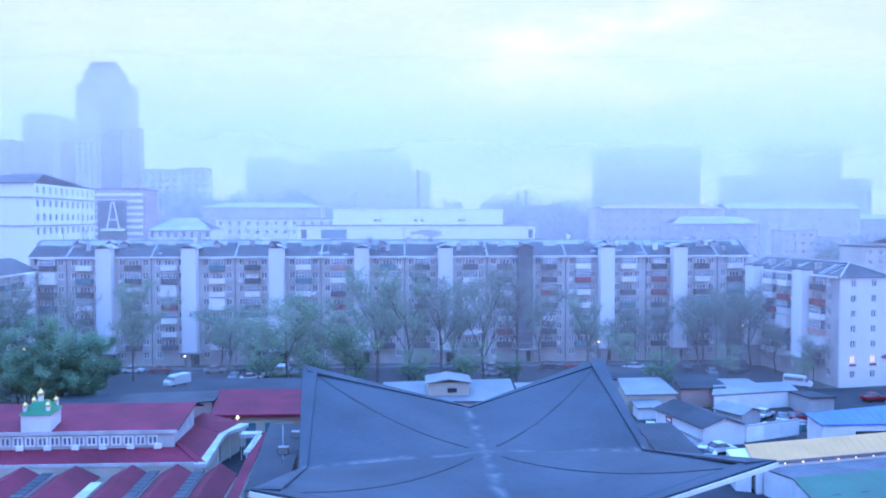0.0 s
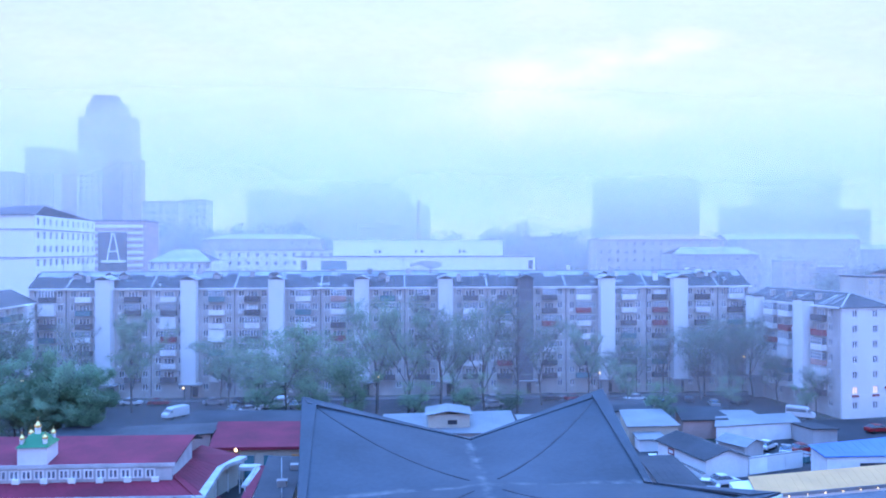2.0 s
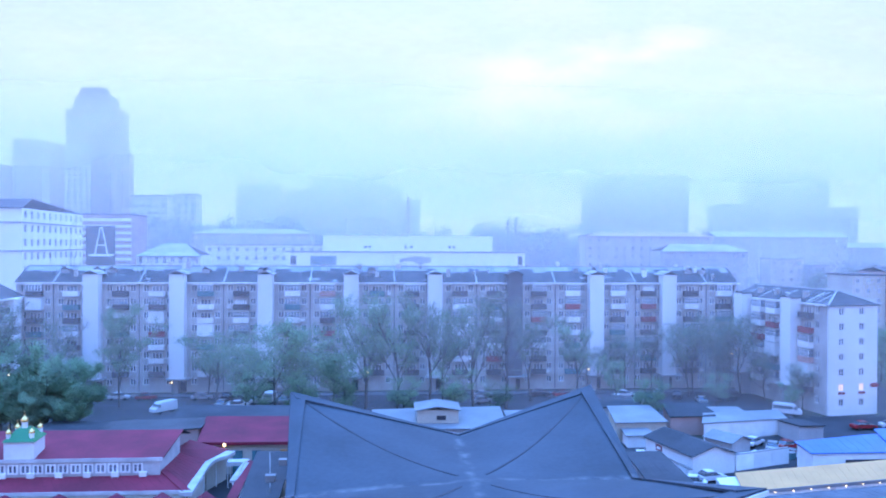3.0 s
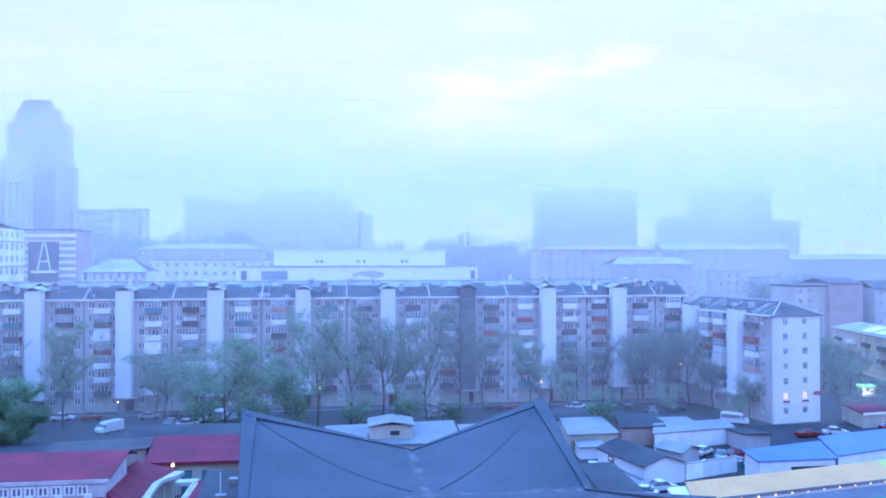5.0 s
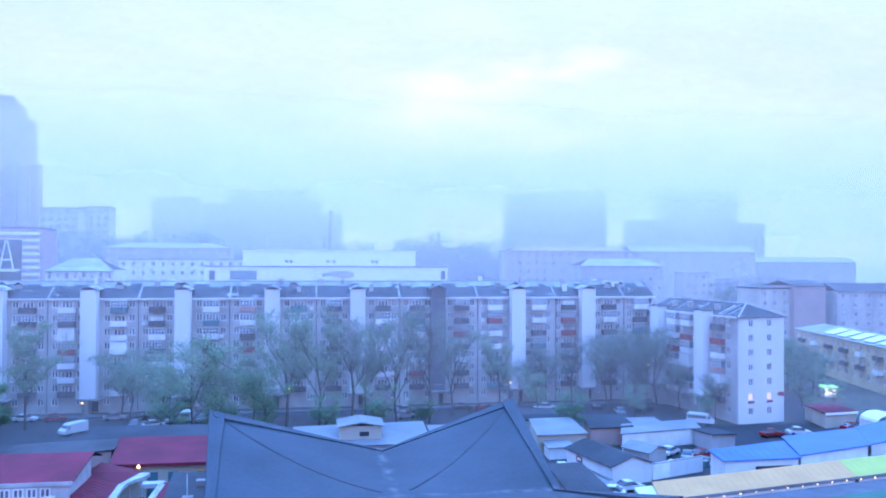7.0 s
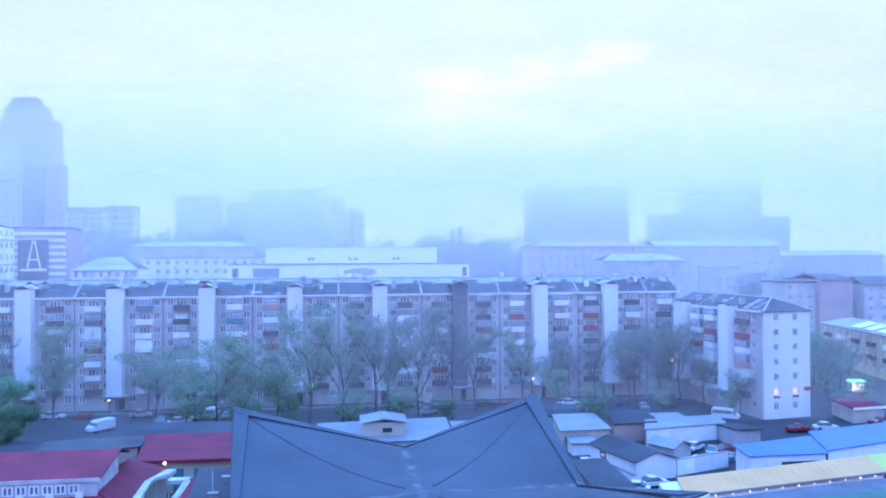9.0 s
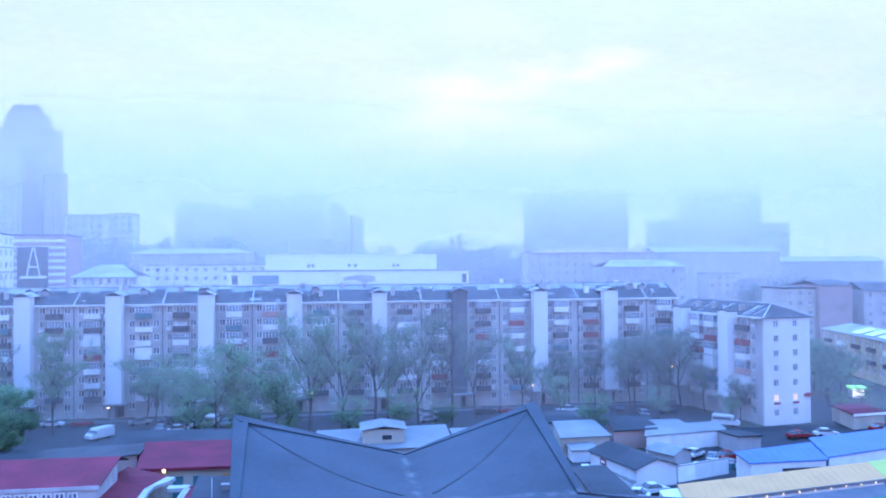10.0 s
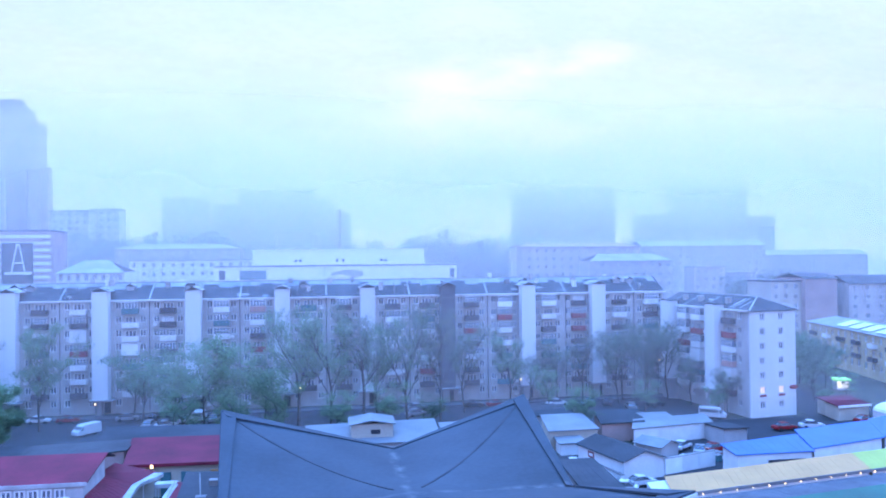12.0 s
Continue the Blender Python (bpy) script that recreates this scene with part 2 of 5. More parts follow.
LEAF = leaves("spring_leaves", (0.27, 0.40, 0.24))
LEAFDARK = leaves("dull_leaves", (0.25, 0.32, 0.22))
TWIG = mat("twigs", (0.19, 0.18, 0.16), 0.95, 0.3, 0.5, 8.0, 0.0)
LAMP = glowing("lamp_glow", (1.0, 0.66, 0.3), 4.0)
LITWIN = glowing("lit_window", (1.0, 0.62, 0.36), 0.9)
COLS = {
    "white": WHITE,
    "dark": mat("balcony_dark", (0.11, 0.10, 0.10), 0.8, 0.3, 0.8, 6, 0.1, perob=0.35),
    "red": mat("balcony_red", (0.30, 0.06, 0.06), 0.7, 0.2, 0.8, 6, 0.1, perob=0.2),
    "teal": mat("balcony_teal", (0.09, 0.22, 0.24), 0.7, 0.2, 0.8, 6, 0.1, perob=0.3),
    "pink": mat("balcony_pink", (0.52, 0.30, 0.26), 0.7, 0.2, 0.8, 6, 0.1),
}


# ---- building blocks ----
def box(bm, x0, x1, y0, y1, z0, z1):
    v = [bm.verts.new(p) for p in ((x0, y0, z0), (x1, y0, z0), (x1, y1, z0), (x0, y1, z0), (x0, y0, z1), (x1, y0, z1), (x1, y1, z1), (x0, y1, z1))]
    for f in ((0, 3, 2, 1), (4, 5, 6, 7), (0, 1, 5, 4), (1, 2, 6, 5), (2, 3, 7, 6), (3, 0, 4, 7)):
        bm.faces.new([v[i] for i in f])


def slab(bm, top, thick):
    """A sheet with the given upper corners and a thickness downwards."""
    a = [bm.verts.new(p) for p in top]
    b = [bm.verts.new((p[0], p[1], p[2] - thick)) for p in top]
    bm.faces.new(a)
    bm.faces.new(b[::-1])
    n = len(top)
    for i in range(n):
        bm.faces.new((a[i], b[i], b[(i + 1) % n], a[(i + 1) % n]))


def prism(bm, pts, z0, z1, taper=1.0):
    cx, cy = sum(p[0] for p in pts) / len(pts), sum(p[1] for p in pts) / len(pts)
    a = [bm.verts.new((p[0], p[1], z0)) for p in pts]
    b = [bm.verts.new((cx + (p[0] - cx) * taper, cy + (p[1] - cy) * taper, z1)) for p in pts]
    bm.faces.new(a[::-1])
    bm.faces.new(b)
    n = len(pts)
    for i in range(n):
        bm.faces.new((a[i], a[(i + 1) % n], b[(i + 1) % n], b[i]))


def tube(bm, p, q, r0, r1, sides=6):
    p, q = Vector(p), Vector(q)
    d = (q - p).normalized()
    u = d.orthogonal().normalized()
    w = d.cross(u)
    ring = []
    for c, r in ((p, r0), (q, r1)):
        ring.append([bm.verts.new(c + (u * math.cos(k * math.tau / sides) + w * math.sin(k * math.tau / sides)) * r) for k in range(sides)])
    for k in range(sides):
        bm.faces.new((ring[0][k], ring[0][(k + 1) % sides], ring[1][(k + 1) % sides], ring[1][k]))
    bm.faces.new(ring[0][::-1])
    bm.faces.new(ring[1])


def lathe(bm, x, y, profile, sides=14):
    rings = [[bm.verts.new((x + r * math.cos(k * math.tau / sides), y + r * math.sin(k * math.tau / sides), z)) for k in range(sides)] for r, z in profile]
    for a, b in zip(rings, rings[1:]):
        for k in range(sides):
            bm.faces.new((a[k], a[(k + 1) % sides], b[(k + 1) % sides], b[k]))
    bm.faces.new(rings[0][::-1])
    bm.faces.new(rings[-1])


def data(name, bm, *mats):
    me = bpy.data.meshes.new(name)
    bmesh.ops.recalc_face_normals(bm, faces=bm.faces)
    bm.to_mesh(me)
    bm.free()
    for m in mats:
        me.materials.append(m)
    return me


def thing(name, label, category, at=(0, 0, 0), turn=0.0, group="", kind=""):
    ob = new(name)
    ob.matrix_basis = pose(*at, 0, 0, turn)
    ob.empty_display_size = 0.3
    return tagged(ob, label, category, group, kind)


def part(name, bm, material, parent, label=""):
    ob = new(name, data(name, bm, material))
    ob.parent = parent
    return tagged(ob, label) if label else ob


def put(name, me, parent, at=(0, 0, 0), turn=0.0, label=""):
    """One more piece on shared mesh data."""
    ob = new(name, me)
    ob.parent = parent
    ob.matrix_basis = pose(*at, 0, 0, turn)
    return tagged(ob, label) if label else ob


def structure(name, bm, material, label, category):
    return tagged(new(name, data(name, bm, material)), label, category, kind="structure")


def pierced(bm, x0, x1, z0, z1, holes, t=0.4):
    """A wall along x, its outer face at y = 0 and t thick, with rectangular holes (xa, xb, za, zb) right through it."""
    rows = {}
    for h in holes:
        rows.setdefault((h[2], h[3]), []).append(h)
    z = z0
    for (za, zb) in sorted(rows):
        if za > z:
            box(bm, x0, x1, 0, t, z, za)
        x = x0
        for h in sorted(rows[(za, zb)]):
            if h[0] > x:
                box(bm, x, h[0], 0, t, za, zb)
            x = h[1]
        if x < x1:
            box(bm, x, x1, 0, t, za, zb)
        z = zb
    if z < z1:
        box(bm, x0, x1, 0, t, z, z1)


def lattice(bm, xs, zs, solid, y0, y1):
    """One connected body of grid cells in the xz plane, between y0 and y1; solid(i, j) says which cells are filled."""
    V = {}

    def vert(i, j, y):
        if (i, j, y) not in V:
            V[(i, j, y)] = bm.verts.new((xs[i], y, zs[j]))
        return V[(i, j, y)]

    n, m = len(xs) - 1, len(zs) - 1
    full = {(i, j) for i in range(n) for j in range(m) if solid(i, j)}
    for i, j in full:
        bm.faces.new([vert(*p, y0) for p in ((i, j), (i + 1, j), (i + 1, j + 1), (i, j + 1))])
        bm.faces.new([vert(*p, y1) for p in ((i, j + 1), (i + 1, j + 1), (i + 1, j), (i, j))])
        for (di, dj), (p, q) in (((-1, 0), ((i, j), (i, j + 1))), ((1, 0), ((i + 1, j), (i + 1, j + 1))), ((0, -1), ((i, j), (i + 1, j))), ((0, 1), ((i, j + 1), (i + 1, j + 1)))):
            if (i + di, j + dj) not in full:
                bm.faces.new((vert(*p, y0), vert(*q, y0), vert(*q, y1), vert(*p, y1)))


def frame_mesh(name, w, h, bars=1, material=None):
    """A window frame with mullions, its foot at the origin."""
    bm = bmesh.new()
    b = 0.15
    xs = [-w / 2, -w / 2 + b]
    for i in range(bars):
        x = -w / 2 + w * (i + 1) / (bars + 1)
        xs += [x - 0.08, x + 0.08]
    xs += [w / 2 - b, w / 2]
    lattice(bm, xs, [0, b, h - b, h], lambda i, j: i % 2 == 0 or j != 1, 0.0, 0.12)
    return data(name, bm, material or FRAMEW)


def pane_mesh(name, w, h, material=None):
    bm = bmesh.new()
    box(bm, -w / 2 + 0.09, w / 2 - 0.09, 0.07, 0.085, 0.09, h - 0.09)
    return data(name, bm, material or GLASS)


# ---- ground ----
bm = bmesh.new()
box(bm, -2600, 2600, -300, 4200, -1.0, 0.0)
structure("ground", bm, SOIL, "dark damp soil and thin grass of the city ground", "ground")
bm = bmesh.new()
box(bm, -72, 78, 146, 170, 0.0, 0.03)
structure("road", bm, ASPHALT, "wet dark asphalt courtyard road with parked cars", "road")
bm = bmesh.new()
box(bm, 60, 130, 126, 145, 0.0, 0.035)
box(bm, 95, 112, 145, 330, 0.0, 0.035)
structure("road_side", bm, ASPHALT, "dark asphalt street running past the end wall", "road")
bm = bmesh.new()
box(bm, -48, 92, 40, 128, 0.0, 0.04)
structure("pavement", bm, ASPHALT, "worn asphalt of the market yard", "pavement")
bm = bmesh.new()
box(bm, -72, 78, 170.0, 170.25, 0.0, 0.16)
box(bm, -72, 78, 170.25, 173.0, 0.0, 0.14)
structure("pavement_kerb", bm, SHAFTGREY, "raised concrete pavement along the apartment block", "pavement")

# ---- the long apartment block ----
FLOOR, BASE, WALLY, FRONT = 2.83, 0.9, 176.0, 173.4
SHAFTS = [-60.1, -42.6, -24.4, -6.4, 11.5, 28.8, 46.7, 62.8]
WINW, WINH = 1.25, 1.5
WIN = frame_mesh("window", WINW, WINH, 1)
WIN_PANE = pane_mesh("pane", WINW, WINH)
DOORWIN = frame_mesh("balcony_door", 2.2, 2.1, 2)
DOORWIN_PANE = pane_mesh("pane", 2.2, 2.1)


def balcony_meshes():
    d = {}
    W, D = 3.1, 1.15
    bm = bmesh.new()
    box(bm, -W / 2, W / 2, -D, 0, -0.16, 0)
    d["slab"] = data("balcony", bm, CONCRETE)
    for c, m in COLS.items():
        bm = bmesh.new()
        box(bm, -W / 2, W / 2, -D - 0.05, -D, -0.1, 1.0)
        box(bm, -W / 2 - 0.05, -W / 2, -D, 0, -0.1, 1.0)
        box(bm, W / 2, W / 2 + 0.05, -D, 0, -0.1, 1.0)
        box(bm, -W / 2 - 0.07, W / 2 + 0.07, -D - 0.09, -D + 0.02, 1.0, 1.05)
        d["parapet_" + c] = data("parapet", bm, m)
    bm = bmesh.new()
    xs = []
    for i in range(6):
        x = -W / 2 + W * i / 5
        xs += [x - 0.06, x + 0.06]
    lattice(bm, xs, [1.05, 1.1, 1.72, 1.8, 2.3, 2.44], lambda i, j: i % 2 == 0 or j % 2 == 0, -D - 0.06, -D + 0.04)
    d["glazing"] = data("glazing", bm, FRAMEW)
    bm = bmesh.new()
    box(bm, -W / 2 + 0.05, W / 2 - 0.05, -D - 0.02, -D, 1.05, 2.3)
    for x in (-W / 2, W / 2):
        box(bm, x - 0.01, x + 0.01, -D, -0.1, 1.05, 2.3)
    d["pane"] = data("pane", bm, GLASS)
    bm = bmesh.new()
    box(bm, -W / 2 - 0.12, W / 2 + 0.12, -D - 0.14, 0, -0.1, 2.45)
    box(bm, -W / 2 - 0.22, W / 2 + 0.22, -D - 0.25, 0, 2.45, 2.52)
    for i in range(7):
        x = -W / 2 + W * i / 6
        box(bm, x - 0.02, x + 0.02, -D - 0.16, -D - 0.14, -0.1, 2.45)
    d["shutter"] = data("cladding_box", bm, WHITE)
    bm = bmesh.new()
    for i in range(6):
        x = -1.2 + 0.4 * i
        box(bm, x, x + 0.28, -D + 0.25, -D + 0.28, 0.95 - 0.1 * (i % 3), 1.85)
    tube(bm, (-1.5, -D + 0.26, 1.87), (1.5, -D + 0.26, 1.87), 0.015, 0.015, 4)
    d["washing"] = data("washing", bm, WHITE)
    return d


BALC = balcony_meshes()
CODES = {"W": ("white", "box"), "G": ("white", "glazed"), "g": ("dark", "glazed"), "w": ("white", "open"), "d": ("dark", "open"),
         "r": ("red", "open"), "R": ("red", "glazed"), "t": ("teal", "open"), "T": ("teal", "glazed"), "p": ("pink", "glazed"), "l": ("dark", "washing")}


def balcony(parent, code, at, turn=0.0):
    colour, form = CODES[code]
    b = put("balcony", BALC["slab"], parent, at, turn)
    if form == "box":
        put("cladding_box", BALC["shutter"], b, label="white sheet cladding closing the balcony")
        return
    put("parapet", BALC["parapet_" + colour], b, label=colour + " balcony parapet")
    if form == "glazed":
        put("glazing", BALC["glazing"], b)
        put("pane", BALC["pane"], b)
    if form == "washing":
        tagged(put("washing", BALC["washing"], b, label="white washing on a line"), kind="stuff")


AC = bmesh.new()
box(AC, -0.4, 0.4, -0.38, -0.06, 0, 0.55)
box(AC, -0.34, 0.0, -0.40, -0.38, 0.08, 0.46)
box(AC, -0.3, -0.25, -0.3, 0.0, -0.1, 0)
box(AC, 0.25, 0.3, -0.3, 0.0, -0.1, 0)
AC = data("air_conditioner", AC, WHITE)


def facade(building, length, columns, floors, base, windows, balconies, door_gaps, rnd, ground_doors=()):
    """A storeyed wall along x from 0 to length, outer face at y = 0 of the building's own frame, with its windows and balconies."""
    holes = []
    top = base + floors * FLOOR
    for f in range(floors):
        z = base + f * FLOOR
        for x in windows:
            holes.append((x - WINW / 2, x + WINW / 2, z + 0.85, z + 0.85 + WINH))
    bm = bmesh.new()
    pierced(bm, 0, length, 0, top, holes)
    part("wall", bm, columns, building)
    for f in range(floors):
        z = base + f * FLOOR
        for x in windows:
            w = put("window", WIN, building, (x, 0.12, z + 0.85))
            put("pane", WIN_PANE, w)
            if rnd.random() < 0.13:
                put("air_conditioner", AC, building, (x + rnd.choice((-1.0, 1.0)) * 0.3, 0, z + 0.15), label="white air conditioner box under a window")
        for x, codes in balconies:
            k = floors - 1 - f
            if k < len(codes) and codes[k] != " ":
                balcony(building, codes[k], (x, 0, z))
                w = put("balcony_door", DOORWIN, building, (x, -0.14, z + 0.05))
                put("pane", DOORWIN_PANE, w)


def gable_roof(building, length, depth, z, rise, over=0.55, material=None, hip=0.0):
    """Two slopes with the ridge along x."""
    bm = bmesh.new()
    y0, y1, ym = -over, depth + over, depth / 2
    zl = z - rise * over / ym
    a, b = -0.3 + hip, length + 0.3 - hip
    slab(bm, [(-0.3, y0, zl), (length + 0.3, y0, zl), (b, ym, z + rise), (a, ym, z + rise)], 0.14)
    slab(bm, [(length + 0.3, y1, zl), (-0.3, y1, zl), (a, ym, z + rise), (b, ym, z + rise)], 0.14)
    return part("roof", bm, material or ROOFDARK, building)


rnd = random.Random(4)
X0, X1 = -76.0, 79.0
block = thing("apartment_building", "long eight-storey brown brick apartment block with white lift shafts", "apartment building", (X0, WALLY, 0))
wins, bals = [], []
TABLE = ["gWdtddd", "wtdGdwd", "dgltwdd", "wgWRGwd", "TwwWtrw", "dlGgGtd", "GTGdddd", "pGgrddd", "tGdddgd", "gdldddd", "dGgWdwd", "dtGdGrd",
         "gdRlGdd", "GRGwtgt", "GwdTtdd", "lRrdgtd", "dGdgGdd", "GdTdddd"]
starts = [SHAFTS[0] - 17.5] + SHAFTS
for i, sx in enumerate(starts):
    k = 0.93 if i == 7 else 1.0
    for o in (3.05, 7.9, 10.6, 15.3):
        x = sx + o * k - X0
        if 0.8 < x < X1 - X0 - 0.8:
            wins.append(x)
    for j, o in enumerate((5.5, 12.95)):
        x = sx + o * k - X0
        if 2 < x < X1 - X0 - 2:
            bals.append((x, TABLE[2 * i + j]))
facade(block, X1 - X0, BRICKWALL, 8, 0.7, wins, bals, (), rnd)
EAVE = 0.7 + 8 * FLOOR
bm = bmesh.new()
L = X1 - X0
box(bm, 0, L, 12.0, 12.4, 0, EAVE)
box(bm, 0, 0.4, 0.4, 12.0, 0, EAVE)
box(bm, L - 0.4, L, 0.4, 12.0, 0, EAVE)
part("back_wall", bm, BRICKWALL, block)
bm = bmesh.new()
for f in range(1, 9):
    box(bm, 0.4, L - 0.4, 0.42, 11.98, 0.5 + f * FLOOR, 0.68 + f * FLOOR)
for i in range(18):
    box(bm, 0.5 + i * 8.6, 0.7 + i * 8.6, 0.42, 11.98, 0.1, EAVE - 0.3)
part("inner_floors", bm, GREYWALL, block)
gable_roof(block, L, 12.4, EAVE + 0.15, 3.1)
bm = bmesh.new()
box(bm, -0.4, L + 0.4, -0.62, -0.5, EAVE - 0.35, EAVE - 0.02)
box(bm, -0.3, L + 0.3, -0.5, 0.0, EAVE - 0.16, EAVE - 0.02)
part("cornice", bm, WHITE, block, "pale painted eaves board and gutter")
for i in range(9):
    x = starts[i] + 9.2 - X0
    if x < L:
        bm = bmesh.new()
        slab(bm, [(x - 0.16, -0.5, EAVE + 0.0), (x + 0.16, -0.5, EAVE + 0.0), (x + 0.16, 6.2, EAVE + 3.45), (x - 0.16, 6.2, EAVE + 3.45)], 0.3)
        part("firewall_coping", bm, ROOFPALE, block)
bm = bmesh.new()
box(bm, 0, L, 6.05, 6.35, EAVE + 3.2, EAVE + 3.42)
part("ridge_cap", bm, ROOFPALE, block)
for i in range(9):
    x = starts[i] + 9.2 - X0
    if x < L:
        bm = bmesh.new()
        tube(bm, (x, -0.12, 0.3), (x, -0.12, EAVE - 0.3), 0.09, 0.09, 6)
        part("downpipe", bm, SHAFTGREY, block)
roof_z = lambda q: EAVE + 0.15 + 0.5 * q + 0.035
rr = random.Random(31)
x = 0.2
while x < L - 1.0:
    w = rr.uniform(1.4, 3.4)
    d = rr.uniform(1.5, 2.5) if rr.random() < 0.8 else rr.uniform(0.7, 1.2)
    x2 = min(x + w, L - 0.2)
    bm = bmesh.new()
    slab(bm, [(x, 6.1 - d, roof_z(6.1 - d)), (x2, 6.1 - d, roof_z(6.1 - d)), (x2, 6.1, roof_z(6.1)), (x, 6.1, roof_z(6.1))], 0.03)
    part("ridge_sheet", bm, rr.choice((ROOFPALE, ROOFPALE, CONCRETE, METALGREY)), block, "weathered pale sheet along the ridge")
    x = x2 + 0.04
for i in range(24):
    bm = bmesh.new()
    x, y, w, d = rr.uniform(2, L - 6), rr.uniform(-0.3, 2.6), rr.uniform(0.8, 3.0), rr.uniform(0.3, 1.1)
    slab(bm, [(x, y, roof_z(y)), (x + w, y, roof_z(y)), (x + w, y + d, roof_z(y + d)), (x, y + d, roof_z(y + d))], 0.03)
    part("roof_patch", bm, rr.choice((CONCRETE, FELT, FELT, METALGREY)), block, "odd repair sheet on the old roof")
for i in range(30):
    bm = bmesh.new()
    x, h = rr.uniform(2, L - 2), rr.uniform(0.5, 1.3)
    y = rr.uniform(-0.1, 3.2)
    tube(bm, (x, y, roof_z(y) - 0.3), (x, y, roof_z(y) + h), 0.05, 0.05, 5)
    if i % 3 == 0:
        lathe(bm, x, y - 0.2, [(0.05, roof_z(y) + h - 0.45), (0.42, roof_z(y) + h - 0.1), (0.46, roof_z(y) + h)], 10)
    else:
        lathe(bm, x, y, [(0.17, roof_z(y) + h), (0.2, roof_z(y) + h + 0.14), (0.04, roof_z(y) + h + 0.26)], 8)
    part("dish" if i % 3 == 0 else "vent_pipe", bm, WHITE if i % 3 == 0 else ROOFPALE, block)
for i in range(22):
    bm = bmesh.new()
    x, y = rnd.uniform(2, L - 2), rnd.choice((2.2, 4.0, 5.4, 7.0))
    z = EAVE + 3.25 - abs(y - 6.2) * 0.5
    w, h = rnd.uniform(0.3, 0.6), rnd.uniform(0.7, 1.5)
    box(bm, x - w, x + w, y - 0.35, y + 0.35, z - 0.6, z + h)
    box(bm, x - w - 0.1, x + w + 0.1, y - 0.45, y + 0.45, z + h, z + h + 0.12)
    part("chimney", bm, rnd.choice((ROOFPALE, BRICKWALL, WHITE)), block)
for i in range(10):
    bm = bmesh.new()
    x = rnd.uniform(3, L - 3)
    z = EAVE + 2.2
    box(bm, x - 0.8, x + 0.8, 3.2, 5.6, z - 0.6, z + 0.5)
    slab(bm, [(x - 1.0, 3.0, z + 0.5), (x, 3.0, z + 1.1), (x, 5.7, z + 1.1), (x - 1.0, 5.7, z + 0.5)], 0.08)
    slab(bm, [(x, 3.0, z + 1.1), (x + 1.0, 3.0, z + 0.5), (x + 1.0, 5.7, z + 0.5), (x, 5.7, z + 1.1)], 0.08)
    part("dormer", bm, ROOFPALE, block)

for i in range(14):
    bm = bmesh.new()
    x = rnd.uniform(3, L - 3)
    h = rnd.uniform(1.6, 3.0)
    tube(bm, (x, 6.2, EAVE + 3.0), (x, 6.2, EAVE + 3.3 + h), 0.04, 0.03, 4)
    for k in range(4):
        tube(bm, (x - 0.5 + 0.08 * k, 6.2, EAVE + 3.2 + h - 0.22 * k), (x + 0.5 - 0.08 * k, 6.2, EAVE + 3.2 + h - 0.22 * k), 0.025, 0.025, 4)
    part("aerial", bm, SHAFTGREY, block)
for i, sx in enumerate(SHAFTS):
    grey = i == 5
    bot = 3.3
    bm = bmesh.new()
    w = 1.55
    box(bm, sx - w - X0, sx + w - X0, FRONT - WALLY, -0.002, bot, 25.1)
    shaft = part("lift_shaft", bm, SHAFTGREY if grey else SHAFTWHITE, block, "dark grey lift shaft" if grey else "white lift shaft rising above the eaves")
    for z in range(8):
        bm = bmesh.new()
        box(bm, sx - w - X0 - 0.02, sx + w - X0 + 0.02, FRONT - WALLY - 0.02, FRONT - WALLY, bot + 2.6 * z + 1.2, bot + 2.6 * z + (1.32 if grey else 1.225))
        part("panel_joint", bm, CONCRETE if grey else SHAFTWHITE, shaft)
    bm = bmesh.new()
    a, b, y = sx - w - X0 - 0.25, sx + w - X0 + 0.25, FRONT - WALLY - 0.3
    slab(bm, [(a, y, 25.15), ((a + b) / 2, y, 26.0), ((a + b) / 2, 3.0, 26.0), (a, 3.0, 25.15)], 0.15)
    slab(bm, [((a + b) / 2, y, 26.0), (b, y, 25.15), (b, 3.0, 25.15), ((a + b) / 2, 3.0, 26.0)], 0.15)
    part("shaft_roof", bm, ROOFDARK if grey else ROOFPALE, shaft)
    bm = bmesh.new()
    box(bm, sx - w - X0 + 0.3, sx + w - X0 - 0.3, FRONT - WALLY + 0.4, -0.002, 25.1, 25.55)
    part("shaft_head", bm, SHAFTGREY, shaft)
    bm = bmesh.new()
    box(bm, sx - w - X0 + 0.35, sx + 0.2 - X0, FRONT - WALLY + 0.5, -0.002, 0, 3.3)
    part("porch", bm, GREYWALL, block, "grey rendered entrance porch under the shaft")
    bm = bmesh.new()
    box(bm, sx + 0.25 - X0, sx + 1.5 - X0, -0.03, -0.002, 0.15, 2.35)
    part("entrance_door", bm, DARKWALL, block, "dark metal entrance door")
    bm = bmesh.new()
    box(bm, sx - w - X0 - 0.5, sx + w - X0 + 1.2, FRONT - WALLY - 0.9, -0.002, 3.06, 3.28)
    part("canopy", bm, CONCRETE, block)


